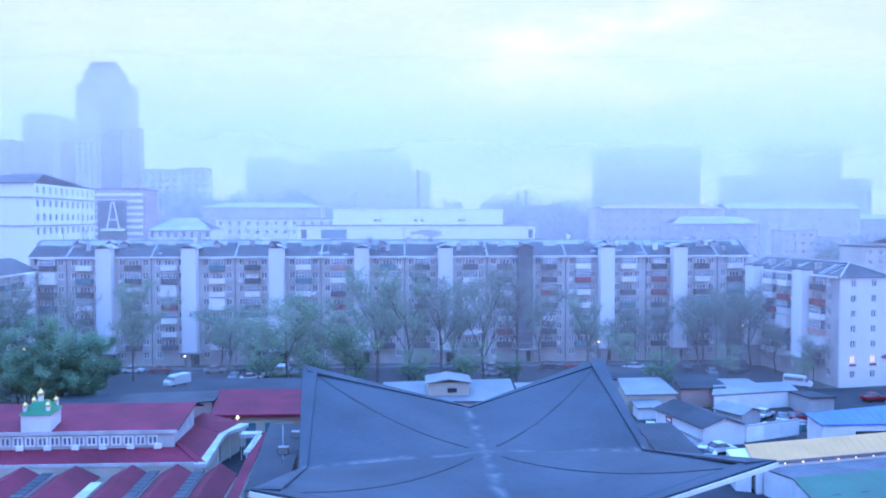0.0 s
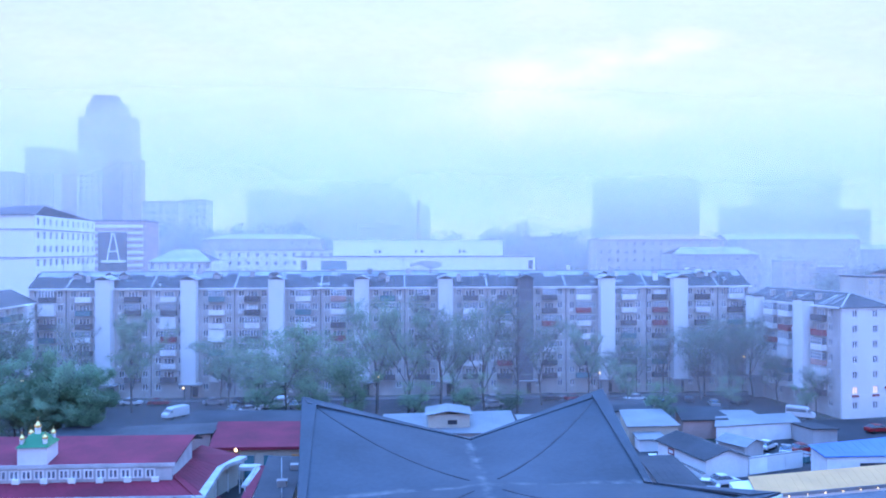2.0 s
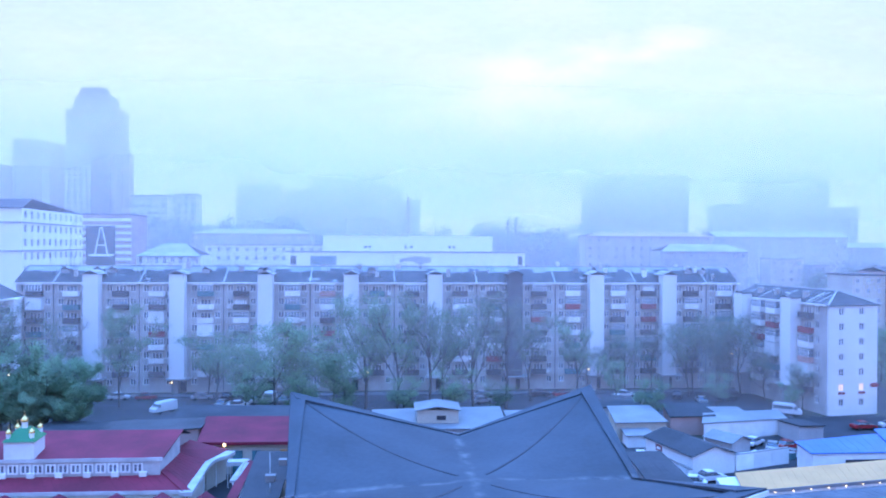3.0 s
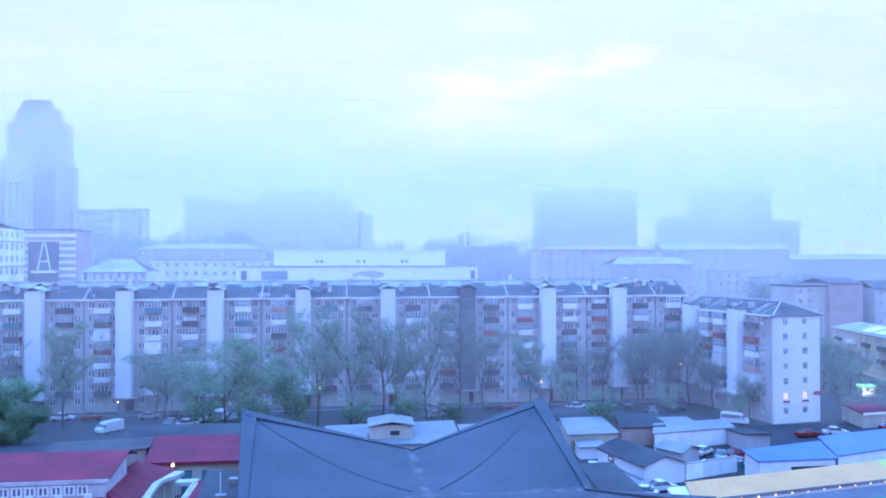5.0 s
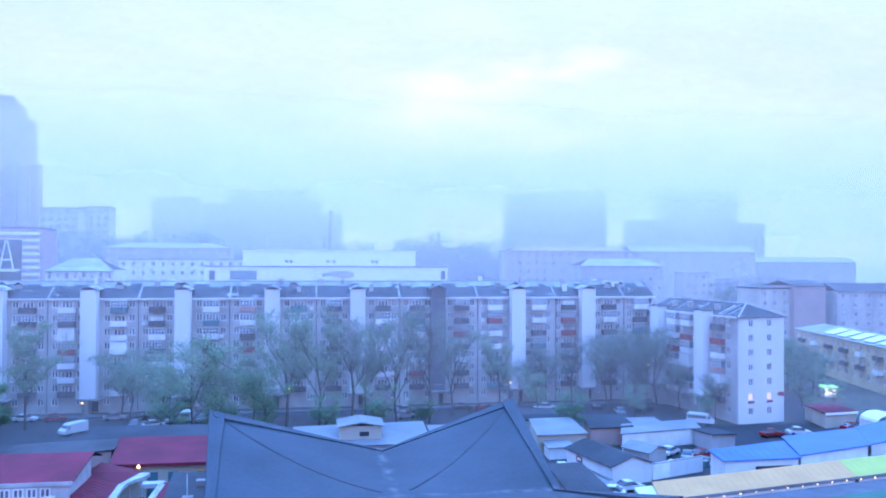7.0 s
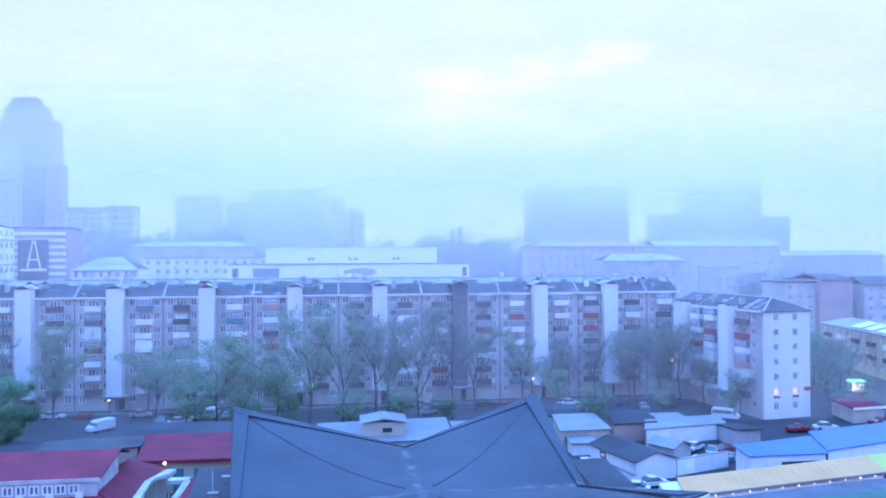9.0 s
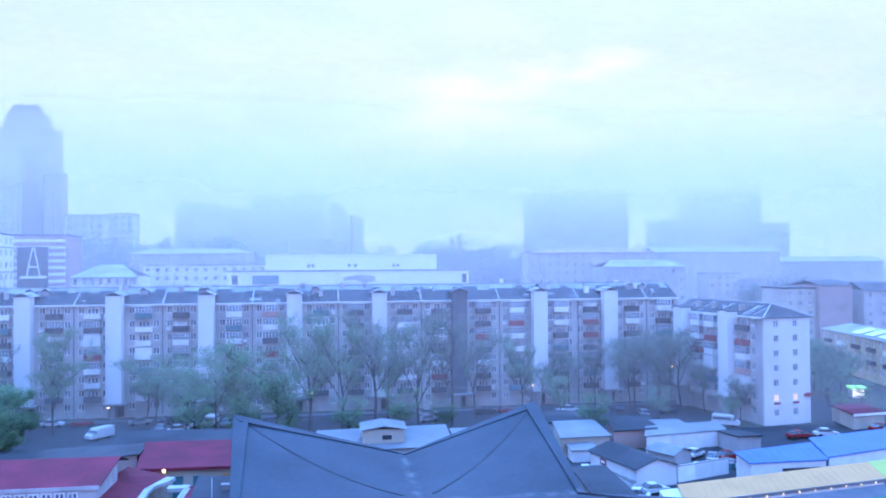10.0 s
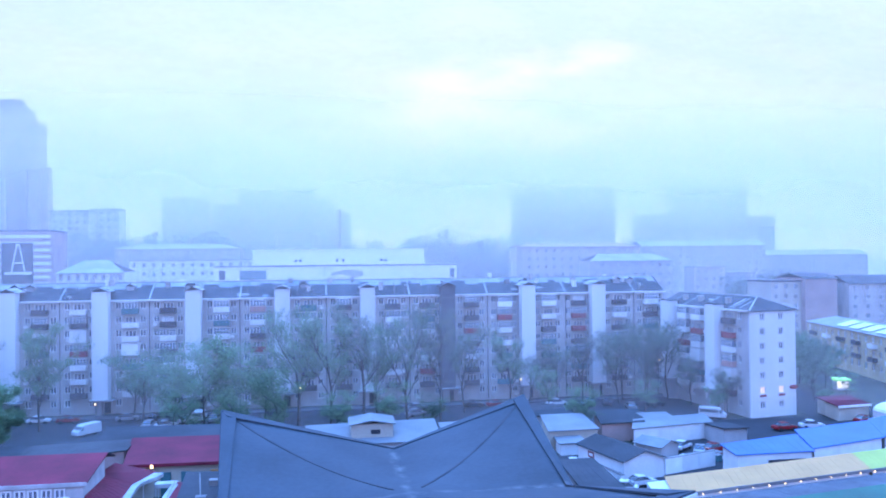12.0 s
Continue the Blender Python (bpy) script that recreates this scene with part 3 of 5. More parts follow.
def wing(name, label, at, turn, length, depth, floors, base, codes_seed, shafts, gable_mat, rise=2.6, hipped=0.0):
    """A lower wing at right angles; its own x runs along the wall."""
    r = random.Random(codes_seed)
    b = thing(name, label, "apartment building", at, turn)
    wins, bals = [], []
    x = 1.6
    while x < length - 1.2:
        if all(abs(x - s) > 2.3 for s in shafts):
            wins.append(x)
        if x + 2.45 < length - 1.8 and all(abs(x + 2.45 - s) > 3.4 for s in shafts):
            bals.append((x + 2.45, "".join(r.choice("dgGtwldGrWpTdG") for _ in range(floors - 1))))
            x += 4.9
        else:
            x += 2.6
    facade(b, length, BRICKWALL, floors, base, wins, bals, (), r)
    top = base + floors * FLOOR
    bm = bmesh.new()
    box(bm, 0, length, depth - 0.4, depth, 0, top)
    part("back_wall", bm, BRICKWALL, b)
    bm = bmesh.new()
    for f in range(1, floors + 1):
        box(bm, 0.05, length - 0.45, 0.42, depth - 0.42, base + f * FLOOR - 0.2, base + f * FLOOR - 0.02)
    part("inner_floors", bm, GREYWALL, b)
    if hipped:
        end, r0, ym = length + 0.75, length + 0.4 - hipped, depth / 2
        bm = bmesh.new()
        slab(bm, [(-0.3, -0.55, top - 0.15), (end, -0.55, top - 0.15), (r0, ym, top + rise), (-0.3, ym, top + rise)], 0.14)
        part("roof", bm, ROOFDARK, b, "dark patched sheet roof")
        bm = bmesh.new()
        slab(bm, [(end, depth + 0.55, top - 0.15), (-0.3, depth + 0.55, top - 0.15), (-0.3, ym, top + rise), (r0, ym, top + rise)], 0.14)
        part("roof", bm, ROOFDARK, b, "dark patched sheet roof")
        bm = bmesh.new()
        slab(bm, [(end, -0.55, top - 0.146), (end, depth + 0.55, top - 0.146), (r0, ym, top + rise + 0.004)], 0.14)
        part("roof_hip_end", bm, ROOFDARK, b, "dark sheet hip end over the plastered wall")
        for p, q in (((end, -0.55, top - 0.1), (r0, ym, top + rise + 0.06)), ((end, depth + 0.55, top - 0.1), (r0, ym, top + rise + 0.06)), ((-0.3, ym, top + rise + 0.06), (r0, ym, top + rise + 0.06))):
            bm = bmesh.new()
            tube(bm, p, q, 0.17, 0.17, 5)
            part("ridge_cap", bm, OLDWHITE, b, "pale ridge and hip flashing")
        for sx, w, y0, y1 in ((3.0, 0.3, 0.2, 3.6), (8.6, 0.25, 0.0, 4.8), (13.5, 1.5, 2.6, 3.0), (15.2, 0.3, 0.3, 4.4), (23.4, 0.5, 0.2, 4.2), (24.6, 0.22, 0.0, 4.6), (26.4, 0.3, 0.4, 3.4)):
            bm = bmesh.new()
            k = (rise + 0.15) / (ym + 0.55)
            za, zb = top - 0.15 + k * (y0 + 0.55) + 0.05, top - 0.15 + k * (y1 + 0.55) + 0.05
            slab(bm, [(sx, y0, za), (sx + w, y0, za), (sx + w, y1, zb), (sx, y1, zb)], 0.05)
            part("roof_strip", bm, OLDWHITE, b, "pale repair strip on the dark roof")
        for sx in (6.5, 12.0, 21.0):
            bm = bmesh.new()
            box(bm, sx - 0.5, sx + 0.5, 1.6, 2.4, top + 0.2, top + 1.9)
            box(bm, sx - 0.6, sx + 0.6, 1.5, 2.5, top + 1.9, top + 2.02)
            part("chimney", bm, BRICKWALL, b)
    else:
        gable_roof(b, length, depth, top + 0.1, rise)
    bm = bmesh.new()
    box(bm, -0.3, length + 0.3, -0.62, -0.5, top - 0.35, top - 0.02)
    part("cornice", bm, WHITE, b)
    for s in shafts:
        bm = bmesh.new()
        box(bm, s - 1.55, s + 1.55, -2.4, -0.002, 4.6, top + 0.75)
        sh = part("lift_shaft", bm, SHAFTWHITE, b, "white lift shaft")
        bm = bmesh.new()
        slab(bm, [(s - 1.7, -2.5, top + 0.77), (s, -2.5, top + 1.15), (s, 0.5, top + 1.15), (s - 1.7, 0.5, top + 0.77)], 0.12)
        slab(bm, [(s, -2.5, top + 1.15), (s + 1.7, -2.5, top + 0.77), (s + 1.7, 0.5, top + 0.77), (s, 0.5, top + 1.15)], 0.12)
        part("shaft_roof", bm, ROOFDARK, sh)
        bm = bmesh.new()
        box(bm, s - 1.3, s + 1.2, -2.0, -0.002, 0, 4.3)
        part("porch", bm, GREYWALL, b)
        bm = bmesh.new()
        box(bm, s - 2.0, s + 2.4, -3.2, -0.002, 4.32, 4.56)
        part("canopy", bm, CONCRETE, b)
    return b, top


# east wing: its wall looks west, the plastered end wall looks south
WING_L = 29.6
east, etop = wing("apartment_building", "lower brick wing with a white plastered end wall", (78.0, 174.6, 0), -80.8, WING_L, 10.6, 7, 0.9, 11, (4.8, 20.6), PLASTER, rise=2.3, hipped=4.4)
bm = bmesh.new()
Ly = WING_L
endwin = [2.75, 7.15]
rows = [0.9 + f * FLOOR + 0.75 for f in range(7)]
pts = []
bm2 = bmesh.new()
pierced(bm2, 0, 10.6, 0, etop, [(x - 0.6, x + 0.6, z, z + 1.45) for z in rows for x in endwin], 0.4)
ew = part("end_wall", bm2, PLASTER, east, "white plastered end wall with two columns of windows")
ew.matrix_basis = pose(Ly + 0.4, 0, 0, 0, 0, 90)
bm2 = bmesh.new()
box(bm2, -0.25, 10.85, -0.22, -0.002, etop - 0.36, etop - 0.08)
part("end_cornice", bm2, WHITE, ew, "pale cornice over the end wall")
EWIN = frame_mesh("window", 1.2, 1.45, 1)
EPANE = pane_mesh("pane", 1.2, 1.45)
ELIT = pane_mesh("pane", 1.3, 1.55, LITWIN)
for f, z in enumerate(rows):
    for k, x in enumerate(endwin):
        w = put("window", EWIN, ew, (x, 0.1, z))
        w2 = put("pane", ELIT if f == 1 else EPANE, w)
        w2.parent = ew
        w2.matrix_basis = pose(x, 0.1, z)
bm2 = bmesh.new()
box(bm2, 0.1, 10.5, -0.06, -0.002, rows[1] - 0.75, rows[1] - 0.05)
part("shop_band", bm2, WHITE, ew, "white shop band under the lit windows")
for x in endwin:
    bm2 = bmesh.new()
    box(bm2, x - 0.75, x + 0.75, -0.13, -0.064, rows[1] - 0.55, rows[1] - 0.1)
    part("red_panel", bm2, COLS["red"], ew, "red panel under a lit window")
bm2 = bmesh.new()
for k in range(16):
    a = k * math.tau / 16
    bm2.verts.new((9.9 + 0.95 * math.cos(a), -0.25, rows[1] + 1.0 + 0.42 * math.sin(a)))
f0 = bm2.faces.new(bm2.verts[:])
r0 = bmesh.ops.extrude_face_region(bm2, geom=[f0])
for vv in r0["geom"]:
    if isinstance(vv, bmesh.types.BMVert):
        vv.co.y += 0.2
part("oval_sign", bm2, COLS["red"], ew, "oval red shop sign")

# west wing
wing("apartment_building", "lower brick wing with a grey tin roof, half hidden by trees", (-74.5, 132.0, 0), 90, 43.9, 10.5, 7, 0.7, 5, (), PLASTER)

# ---- the market hall with its saddle roof ----
TIPS = {"nw": Vector((-11.25, 103.6, 12.85)), "ne": Vector((27.75, 106.0, 12.95)), "se": Vector((29.3, 59.7, 13.0)), "sw": Vector((-9.6, 55.5, 13.0))}
MIDS = {"n": Vector((9.9, 103.0, 7.35)), "e": Vector((26.0, 80.0, 8.0)), "s": Vector((9.8, 58.5, 7.6)), "w": Vector((-9.15, 80.0, 6.8))}
MIDDLE = Vector((9.3, 80.0, 8.25))
hall = thing("market_hall", "market hall under a dark grey four-pointed saddle roof", "market hall", (0, 0, 0))


def hall_roof_material():
    m = mat("hall_roof_felt", (0.046, 0.060, 0.074), 0.75, 0.26, 0.10, 1.8, 0.2)
    nt = m.node_tree
    b = nt.nodes["Principled BSDF"]
    old = b.inputs["Base Color"].links[0].from_socket
    geo = nt.nodes.new("ShaderNodeNewGeometry")
    sep = nt.nodes.new("ShaderNodeSeparateXYZ")
    ns = nt.nodes.new("ShaderNodeTexNoise")
    ns.inputs["Scale"].default_value, ns.inputs["Detail"].default_value = 0.22, 7
    nt.links.new(geo.outputs["Position"], ns.inputs["Vector"])
    wob = nt.nodes.new("ShaderNodeVectorMath")
    wob.operation = "MULTIPLY_ADD"
    wob.inputs[1].default_value = (2.2, 2.2, 2.2)
    nt.links.new(ns.outputs["Color"], wob.inputs[0])
    nt.links.new(geo.outputs["Position"], wob.inputs[2])
    nt.links.new(wob.outputs[0], sep.inputs[0])
    outs = []
    for ax, c in (("X", MIDDLE.x + 1.1), ("Y", MIDDLE.y + 1.1)):
        s = nt.nodes.new("ShaderNodeMath")
        s.operation = "SUBTRACT"
        s.inputs[1].default_value = c
        nt.links.new(sep.outputs[ax], s.inputs[0])
        a = nt.nodes.new("ShaderNodeMath")
        a.operation = "ABSOLUTE"
        nt.links.new(s.outputs[0], a.inputs[0])
        r = nt.nodes.new("ShaderNodeMapRange")
        r.inputs["From Min"].default_value, r.inputs["From Max"].default_value = 0.0, 0.75
        r.inputs["To Min"].default_value, r.inputs["To Max"].default_value = 1.0, 0.0
        nt.links.new(a.outputs[0], r.inputs["Value"])
        outs.append(r.outputs[0])
    mx = nt.nodes.new("ShaderNodeMath")
    mx.operation = "MAXIMUM"
    nt.links.new(outs[0], mx.inputs[0])
    nt.links.new(outs[1], mx.inputs[1])
    ns2 = nt.nodes.new("ShaderNodeTexNoise")
    ns2.inputs["Scale"].default_value, ns2.inputs["Detail"].default_value = 0.5, 5
    nt.links.new(geo.outputs["Position"], ns2.inputs["Vector"])
    r2 = nt.nodes.new("ShaderNodeMapRange")
    r2.inputs["From Min"].default_value, r2.inputs["From Max"].default_value = 0.42, 0.66
    nt.links.new(ns2.outputs["Fac"], r2.inputs["Value"])
    fac = nt.nodes.new("ShaderNodeMath")
    fac.operation = "MULTIPLY"
    nt.links.new(mx.outputs[0], fac.inputs[0])
    nt.links.new(r2.outputs[0], fac.inputs[1])
    mix = nt.nodes.new("ShaderNodeMixRGB")
    mix.inputs[2].default_value = (0.14, 0.14, 0.145, 1)
    nt.links.new(fac.outputs[0], mix.inputs[0])
    nt.links.new(old, mix.inputs[1])
    nt.links.new(mix.outputs[0], b.inputs["Base Color"])
    return m


HALLROOF = hall_roof_material()


def bilinear(a, b, c, d, s, t):
    return a.lerp(b, s).lerp(d.lerp(c, s), t)


N = 14
for tip, m1, m2 in (("nw", "n", "w"), ("ne", "e", "n"), ("se", "s", "e"), ("sw", "w", "s")):
    bm = bmesh.new()
    top = [[bm.verts.new(bilinear(MIDDLE, MIDS[m1], TIPS[tip], MIDS[m2], s / N, t / N)) for s in range(N + 1)] for t in range(N + 1)]
    low = [[bm.verts.new(v.co - Vector((0, 0, 0.35))) for v in row] for row in top]
    for t in range(N):
        for s in range(N):
            bm.faces.new((top[t][s], top[t][s + 1], top[t + 1][s + 1], top[t + 1][s]))
            bm.faces.new((low[t][s], low[t + 1][s], low[t + 1][s + 1], low[t][s + 1]))
    for k in range(N):
        bm.faces.new((top[N][k], top[N][k + 1], low[N][k + 1], low[N][k]))
        bm.faces.new((top[k][N], low[k][N], low[k + 1][N], top[k + 1][N]))
    sh = part("roof_shell", bm, HALLROOF, hall, "dark grey felt roof shell with pale worn valleys")
    for f in sh.data.polygons:
        f.use_smooth = True
    bm = bmesh.new()
    line = [bilinear(MIDDLE, MIDS[m1], TIPS[tip], MIDS[m2], k / 12, k / 12) for k in range(1, 12)]
    side = (TIPS[tip] - MIDDLE).cross(Vector((0, 0, 1))).normalized() * 0.12
    lift = Vector((0, 0, 0.05))
    for a, b in zip(line, line[1:]):
        slab(bm, [a - side + lift, b - side + lift, b + side + lift, a + side + lift], 0.08)
    part("hip_seam", bm, FELT, hall, "dark seam strip along the hip")
    for m in (m1, m2):
        p, q = MIDS[m], TIPS[tip]
        inward = (MIDDLE - (p + q) / 2)
        inward.z = 0
        inward.normalize()
        bm = bmesh.new()
        i2 = inward * 1.7
        slab(bm, [p + Vector((0, 0, 0.12)), q + Vector((0, 0, 0.12)), q + i2 * 1.3 - Vector((0, 0, 0.34)), p + i2 * 0.55 + Vector((0, 0, 0.12))], 0.2)
        part("roof_border", bm, HALLROOF, hall, "raised dark border along the roof edge")
        bm = bmesh.new()
        o = -inward * 0.12
        a, b = p + o - Vector((0, 0, 0.06)), q + o * 1.2 - Vector((0, 0, 0.06))
        slab(bm, [a, b, b + inward * 0.1, a + inward * 0.1], 0.36)
        part("fascia", bm, WHITE if m == "s" or tip in ("se", "sw") else HALLROOF, hall, "painted edge board under the roof edge")
bm = bmesh.new()
prism(bm, [(-7.2, 61), (25, 62), (24, 79.5), (24.5, 100), (-8, 98), (-7, 79.5)], 0, 7.0)
part("hall_wall", bm, DARKWALL, hall, "dark glazed hall wall under the roof")
for x in range(9):
    bm = bmesh.new()
    box(bm, -6.6 + x * 3.9, -6.45 + x * 3.9, 60.8, 60.95, 0, 7.0)
    part("mullion", bm, SHAFTGREY, hall)


# ---- low market buildings ----
def shed(name, label, corners, h, roof_h, roof_mat, wall_mat, category="shed", mono=True, over=0.4, fascia=None):
    """A low building on a four-cornered plan (front left, front right, back right, back left); roof_h: (front left, front right, back right, back left) heights."""
    b = thing(name, label, category, (*corners[0], 0))
    ox, oy = corners[0]
    pts = [(c[0] - ox, c[1] - oy) for c in corners]
    bm = bmesh.new()
    a = [bm.verts.new((*p, 0)) for p in pts]
    t = [bm.verts.new((p[0], p[1], z - 0.2)) for p, z in zip(pts, roof_h)]
    bm.faces.new(a[::-1])
    bm.faces.new(t)
    for i in range(4):
        bm.faces.new((a[i], a[(i + 1) % 4], t[(i + 1) % 4], t[i]))
    part("wall", bm, wall_mat, b)
    cx, cy = sum(p[0] for p in pts) / 4, sum(p[1] for p in pts) / 4
    top = []
    for p, z in zip(pts, roof_h):
        d = Vector((p[0] - cx, p[1] - cy))
        d = d.normalized() * over
        top.append((p[0] + d.x, p[1] + d.y, z))
    bm = bmesh.new()
    slab(bm, top, 0.16)
    part("roof", bm, roof_mat, b)
    # standing seams
    n = max(3, int(math.dist(top[0][:2], top[1][:2]) / 1.1))
    bm = bmesh.new()
    for i in range(n + 1):
        s = i / n
        p, q = Vector(top[0]).lerp(Vector(top[1]), s), Vector(top[3]).lerp(Vector(top[2]), s)
        u = (Vector(top[1]) - Vector(top[0])).normalized() * 0.02
        slab(bm, [p - u + Vector((0, 0, 0.012)), p + u + Vector((0, 0, 0.012)), q + u + Vector((0, 0, 0.012)), q - u + Vector((0, 0, 0.012))], 0.02)
    tagged(part("roof_seams", bm, roof_mat, b), kind="stuff")
    if fascia:
        bm = bmesh.new()
        p, q = Vector(top[0]), Vector(top[1])
        out = Vector((q.y - p.y, p.x - q.x, 0)).normalized() * 0.08
        slab(bm, [p + out + Vector((0, 0, 0.06)), q + out + Vector((0, 0, 0.06)), q + Vector((0, 0, 0.06)), p + Vector((0, 0, 0.06))], 0.42)
        part("gutter_board", bm, fascia, b, "white gutter board")
    return b


def windows_on(b, p, q, z, w, h, n, start=0.08, end=0.92, frame_mat=None, dark=False):
    """A row of n windows on the straight wall from p to q (in the thing's own frame), seen from its right-hand side."""
    d = Vector((q[0] - p[0], q[1] - p[1]))
    turn = math.degrees(math.atan2(d.y, d.x))
    fm, pm = frame_mesh("window", w, h, 1, frame_mat), pane_mesh("pane", w, h)
    for i in range(n):
        s = start + (end - start) * (i / max(1, n - 1))
        at = (p[0] + d.x * s, p[1] + d.y * s)
        nrm = Vector((d.y, -d.x)).normalized() * 0.13
        wn_ = put("window", fm, b, (at[0] + nrm.x, at[1] + nrm.y, z), turn)
        put("pane", pm, wn_)


# long two-level red-roofed market row with a chapel on it
low = shed("market_row", "long low market row with a maroon metal roof and white gutter", [(-60, 92.7), (-21.4, 92.4), (-25.2, 96.2), (-60, 96.2)], 4, (4.0, 4.0, 5.4, 5.4), REDROOF, CREAM, "market building", fascia=OLDWHITE)
low2 = shed("market_row", "maroon roofed side of the market row with white gutter", [(-21.9, 92.4), (-22.2, 105.2), (-26.0, 106.4), (-25.2, 96.2)], 4, (4.0, 4.0, 5.2, 5.4), REDROOF, CREAM, "market building")
low3 = shed("market_row", "maroon roofed corner of the market row", [(-25.9, 106.5), (-22.1, 105.3), (-20.6, 110.4), (-25.6, 112.2)], 4, (5.2, 4.0, 4.0, 4.9), REDROOF, CREAM, "market building")
up = shed("market_row", "raised market storey with a maroon roof over a band of windows", [(-60, 95.2), (-25.2, 95.2), (-25.4, 105.4), (-60, 106)], 7, (7.0, 7.0, 7.9, 7.9), REDROOF, OLDWHITE, "market building", fascia=OLDWHITE)
windows_on(up, (0, 0), (34.8, 0), 5.35, 1.1, 1.1, 24, 0.02, 0.93)
for i in range(11):
    put("air_conditioner", AC, up, (2.0 + i * 3.1, -0.02, 5.45 - 0.5), label="white air conditioner box")
bm = bmesh.new()
slab(bm, [(-0.5, 10.8, 7.88), (35, 10.4, 7.88), (34.6, 16, 6.2), (0, 17, 6.2)], 0.15)
part("roof_back_slope", bm, FELT, up, "dark felt back slope")

chapel = thing("chapel", "small white chapel with a green hipped roof and five gilt domes", "chapel", (-40.9, 97.0, 6.9), 4)
chapel.scale = (0.62, 0.7, 0.62)
bm = bmesh.new()
box(bm, -2.6, 2.6, -2.6, 2.6, -0.6, 3.4)
part("wall", bm, WHITE, chapel)
bm = bmesh.new()
prism(bm, [(-2.9, -2.9), (2.9, -2.9), (2.9, 2.9), (-2.9, 2.9)], 3.4, 5.4, 0.35)
part("roof", bm, CHURCHGREEN, chapel, "bright green hipped roof")
for x, y, s, z in ((0, 0, 1.2, 5.0), (-2.0, -2.0, 0.95, 3.6), (2.0, -2.0, 0.95, 3.6), (-2.0, 2.0, 0.95, 3.6), (2.0, 2.0, 0.95, 3.6)):
    bm = bmesh.new()
    lathe(bm, x, y, [(0.42 * s, z), (0.42 * s, z + 1.1 * s), (0.5 * s, z + 1.15 * s), (0.5 * s, z + 1.25 * s)], 10)
    drum = part("drum", bm, WHITE, chapel)
    bm = bmesh.new()
    h = z + 1.25 * s
    lathe(bm, x, y, [(0.42 * s, h), (0.56 * s, h + 0.2 * s), (0.5 * s, h + 0.45 * s), (0.25 * s, h + 0.7 * s), (0.08 * s, h + 0.95 * s), (0.03 * s, h + 1.2 * s)], 12)
    box(bm, x - 0.03, x + 0.03, y - 0.03, y + 0.03, h + 1.1 * s, h + 1.75 * s)
    box(bm, x - 0.2 * s, x + 0.2 * s, y - 0.03, y + 0.03, h + 1.45 * s, h + 1.52 * s)
    part("dome", bm, GOLD, drum, "gilt onion dome with a cross")


# row of small pitched stalls with grey skylights between
def stall(x, w, y0, y1, label):
    b = thing("market_stall", label, "market stall", (x, y0, 0), group="row of maroon stall roofs")
    bm = bmesh.new()
    box(bm, -w / 2, w / 2, 0.1, y1 - y0 - 0.1, 0, 2.9)
    part("wall", bm, CREAM, b)
    L = y1 - y0
    for sgn in (-1, 1):
        bm = bmesh.new()
        p = [(sgn * (w / 2 + 0.05), 0, 2.9), (0, 0, 4.2), (0, L, 4.2), (sgn * (w / 2 + 0.05), L, 2.9)]
        slab(bm, p if sgn < 0 else p[::-1], 0.12)
        part("roof_slope", bm, REDROOF, b)
    bm = bmesh.new()
    v = [bm.verts.new(q) for q in ((-w / 2, L - 0.05, 2.8), (w / 2, L - 0.05, 2.8), (0, L - 0.05, 4.15))]
    bm.faces.new(v)
    part("gable_end", bm, WHITE, b)
    bm = bmesh.new()
    lathe(bm, w * 0.2, L * 0.45, [(0.16, 3.4), (0.16, 4.25), (0.28, 4.3), (0.05, 4.5)], 8)
    part("roof_vent", bm, WHITE, b)
    return b


for i, (x, w) in enumerate(((-40.6, 4.9), (-34.9, 5.0), (-28.8, 4.4), (-23.9, 4.2), (-19.2, 3.6))):
    stall(x, w, 68.0, 91.4, "small maroon metal stall roof beside grey skylights")
for x in (-43.7, -37.75, -26.35, -21.4):
    b = thing("roof_skylight", "long grey ribbed skylight between stall roofs", "skylight", (x, 68, 2.6), group="grey skylights")
    bm = bmesh.new()
    box(bm, -0.55, 0.55, 0, 23, -2.57, 0.9)
    part("body", bm, GREYWALL, b)
    for k in range(20):
        bm = bmesh.new()
        box(bm, -0.6, 0.6, 0.15 + k * 1.15, 1.15 + k * 1.15, 0.9, 0.98)
        part("panel", bm, SKYLIGHT, b)
b = thing("passage_roof", "white edged passage canopy between stalls", "canopy", (-31.75, 68, 2.7))
bm = bmesh.new()
slab(bm, [(-0.7, 0, 0.35), (0.5, 0, 0.35), (0.5, 21, 0.35), (-0.7, 21, 0.35)], 0.2)
part("canopy_sheet", bm, OLDWHITE, b)
bm = bmesh.new()
for k in range(6):
    box(bm, -0.1, 0.0, 1 + 3.8 * k, 1.1 + 3.8 * k, -2.7, 0.15)
part("post_row", bm, WHITE, b)

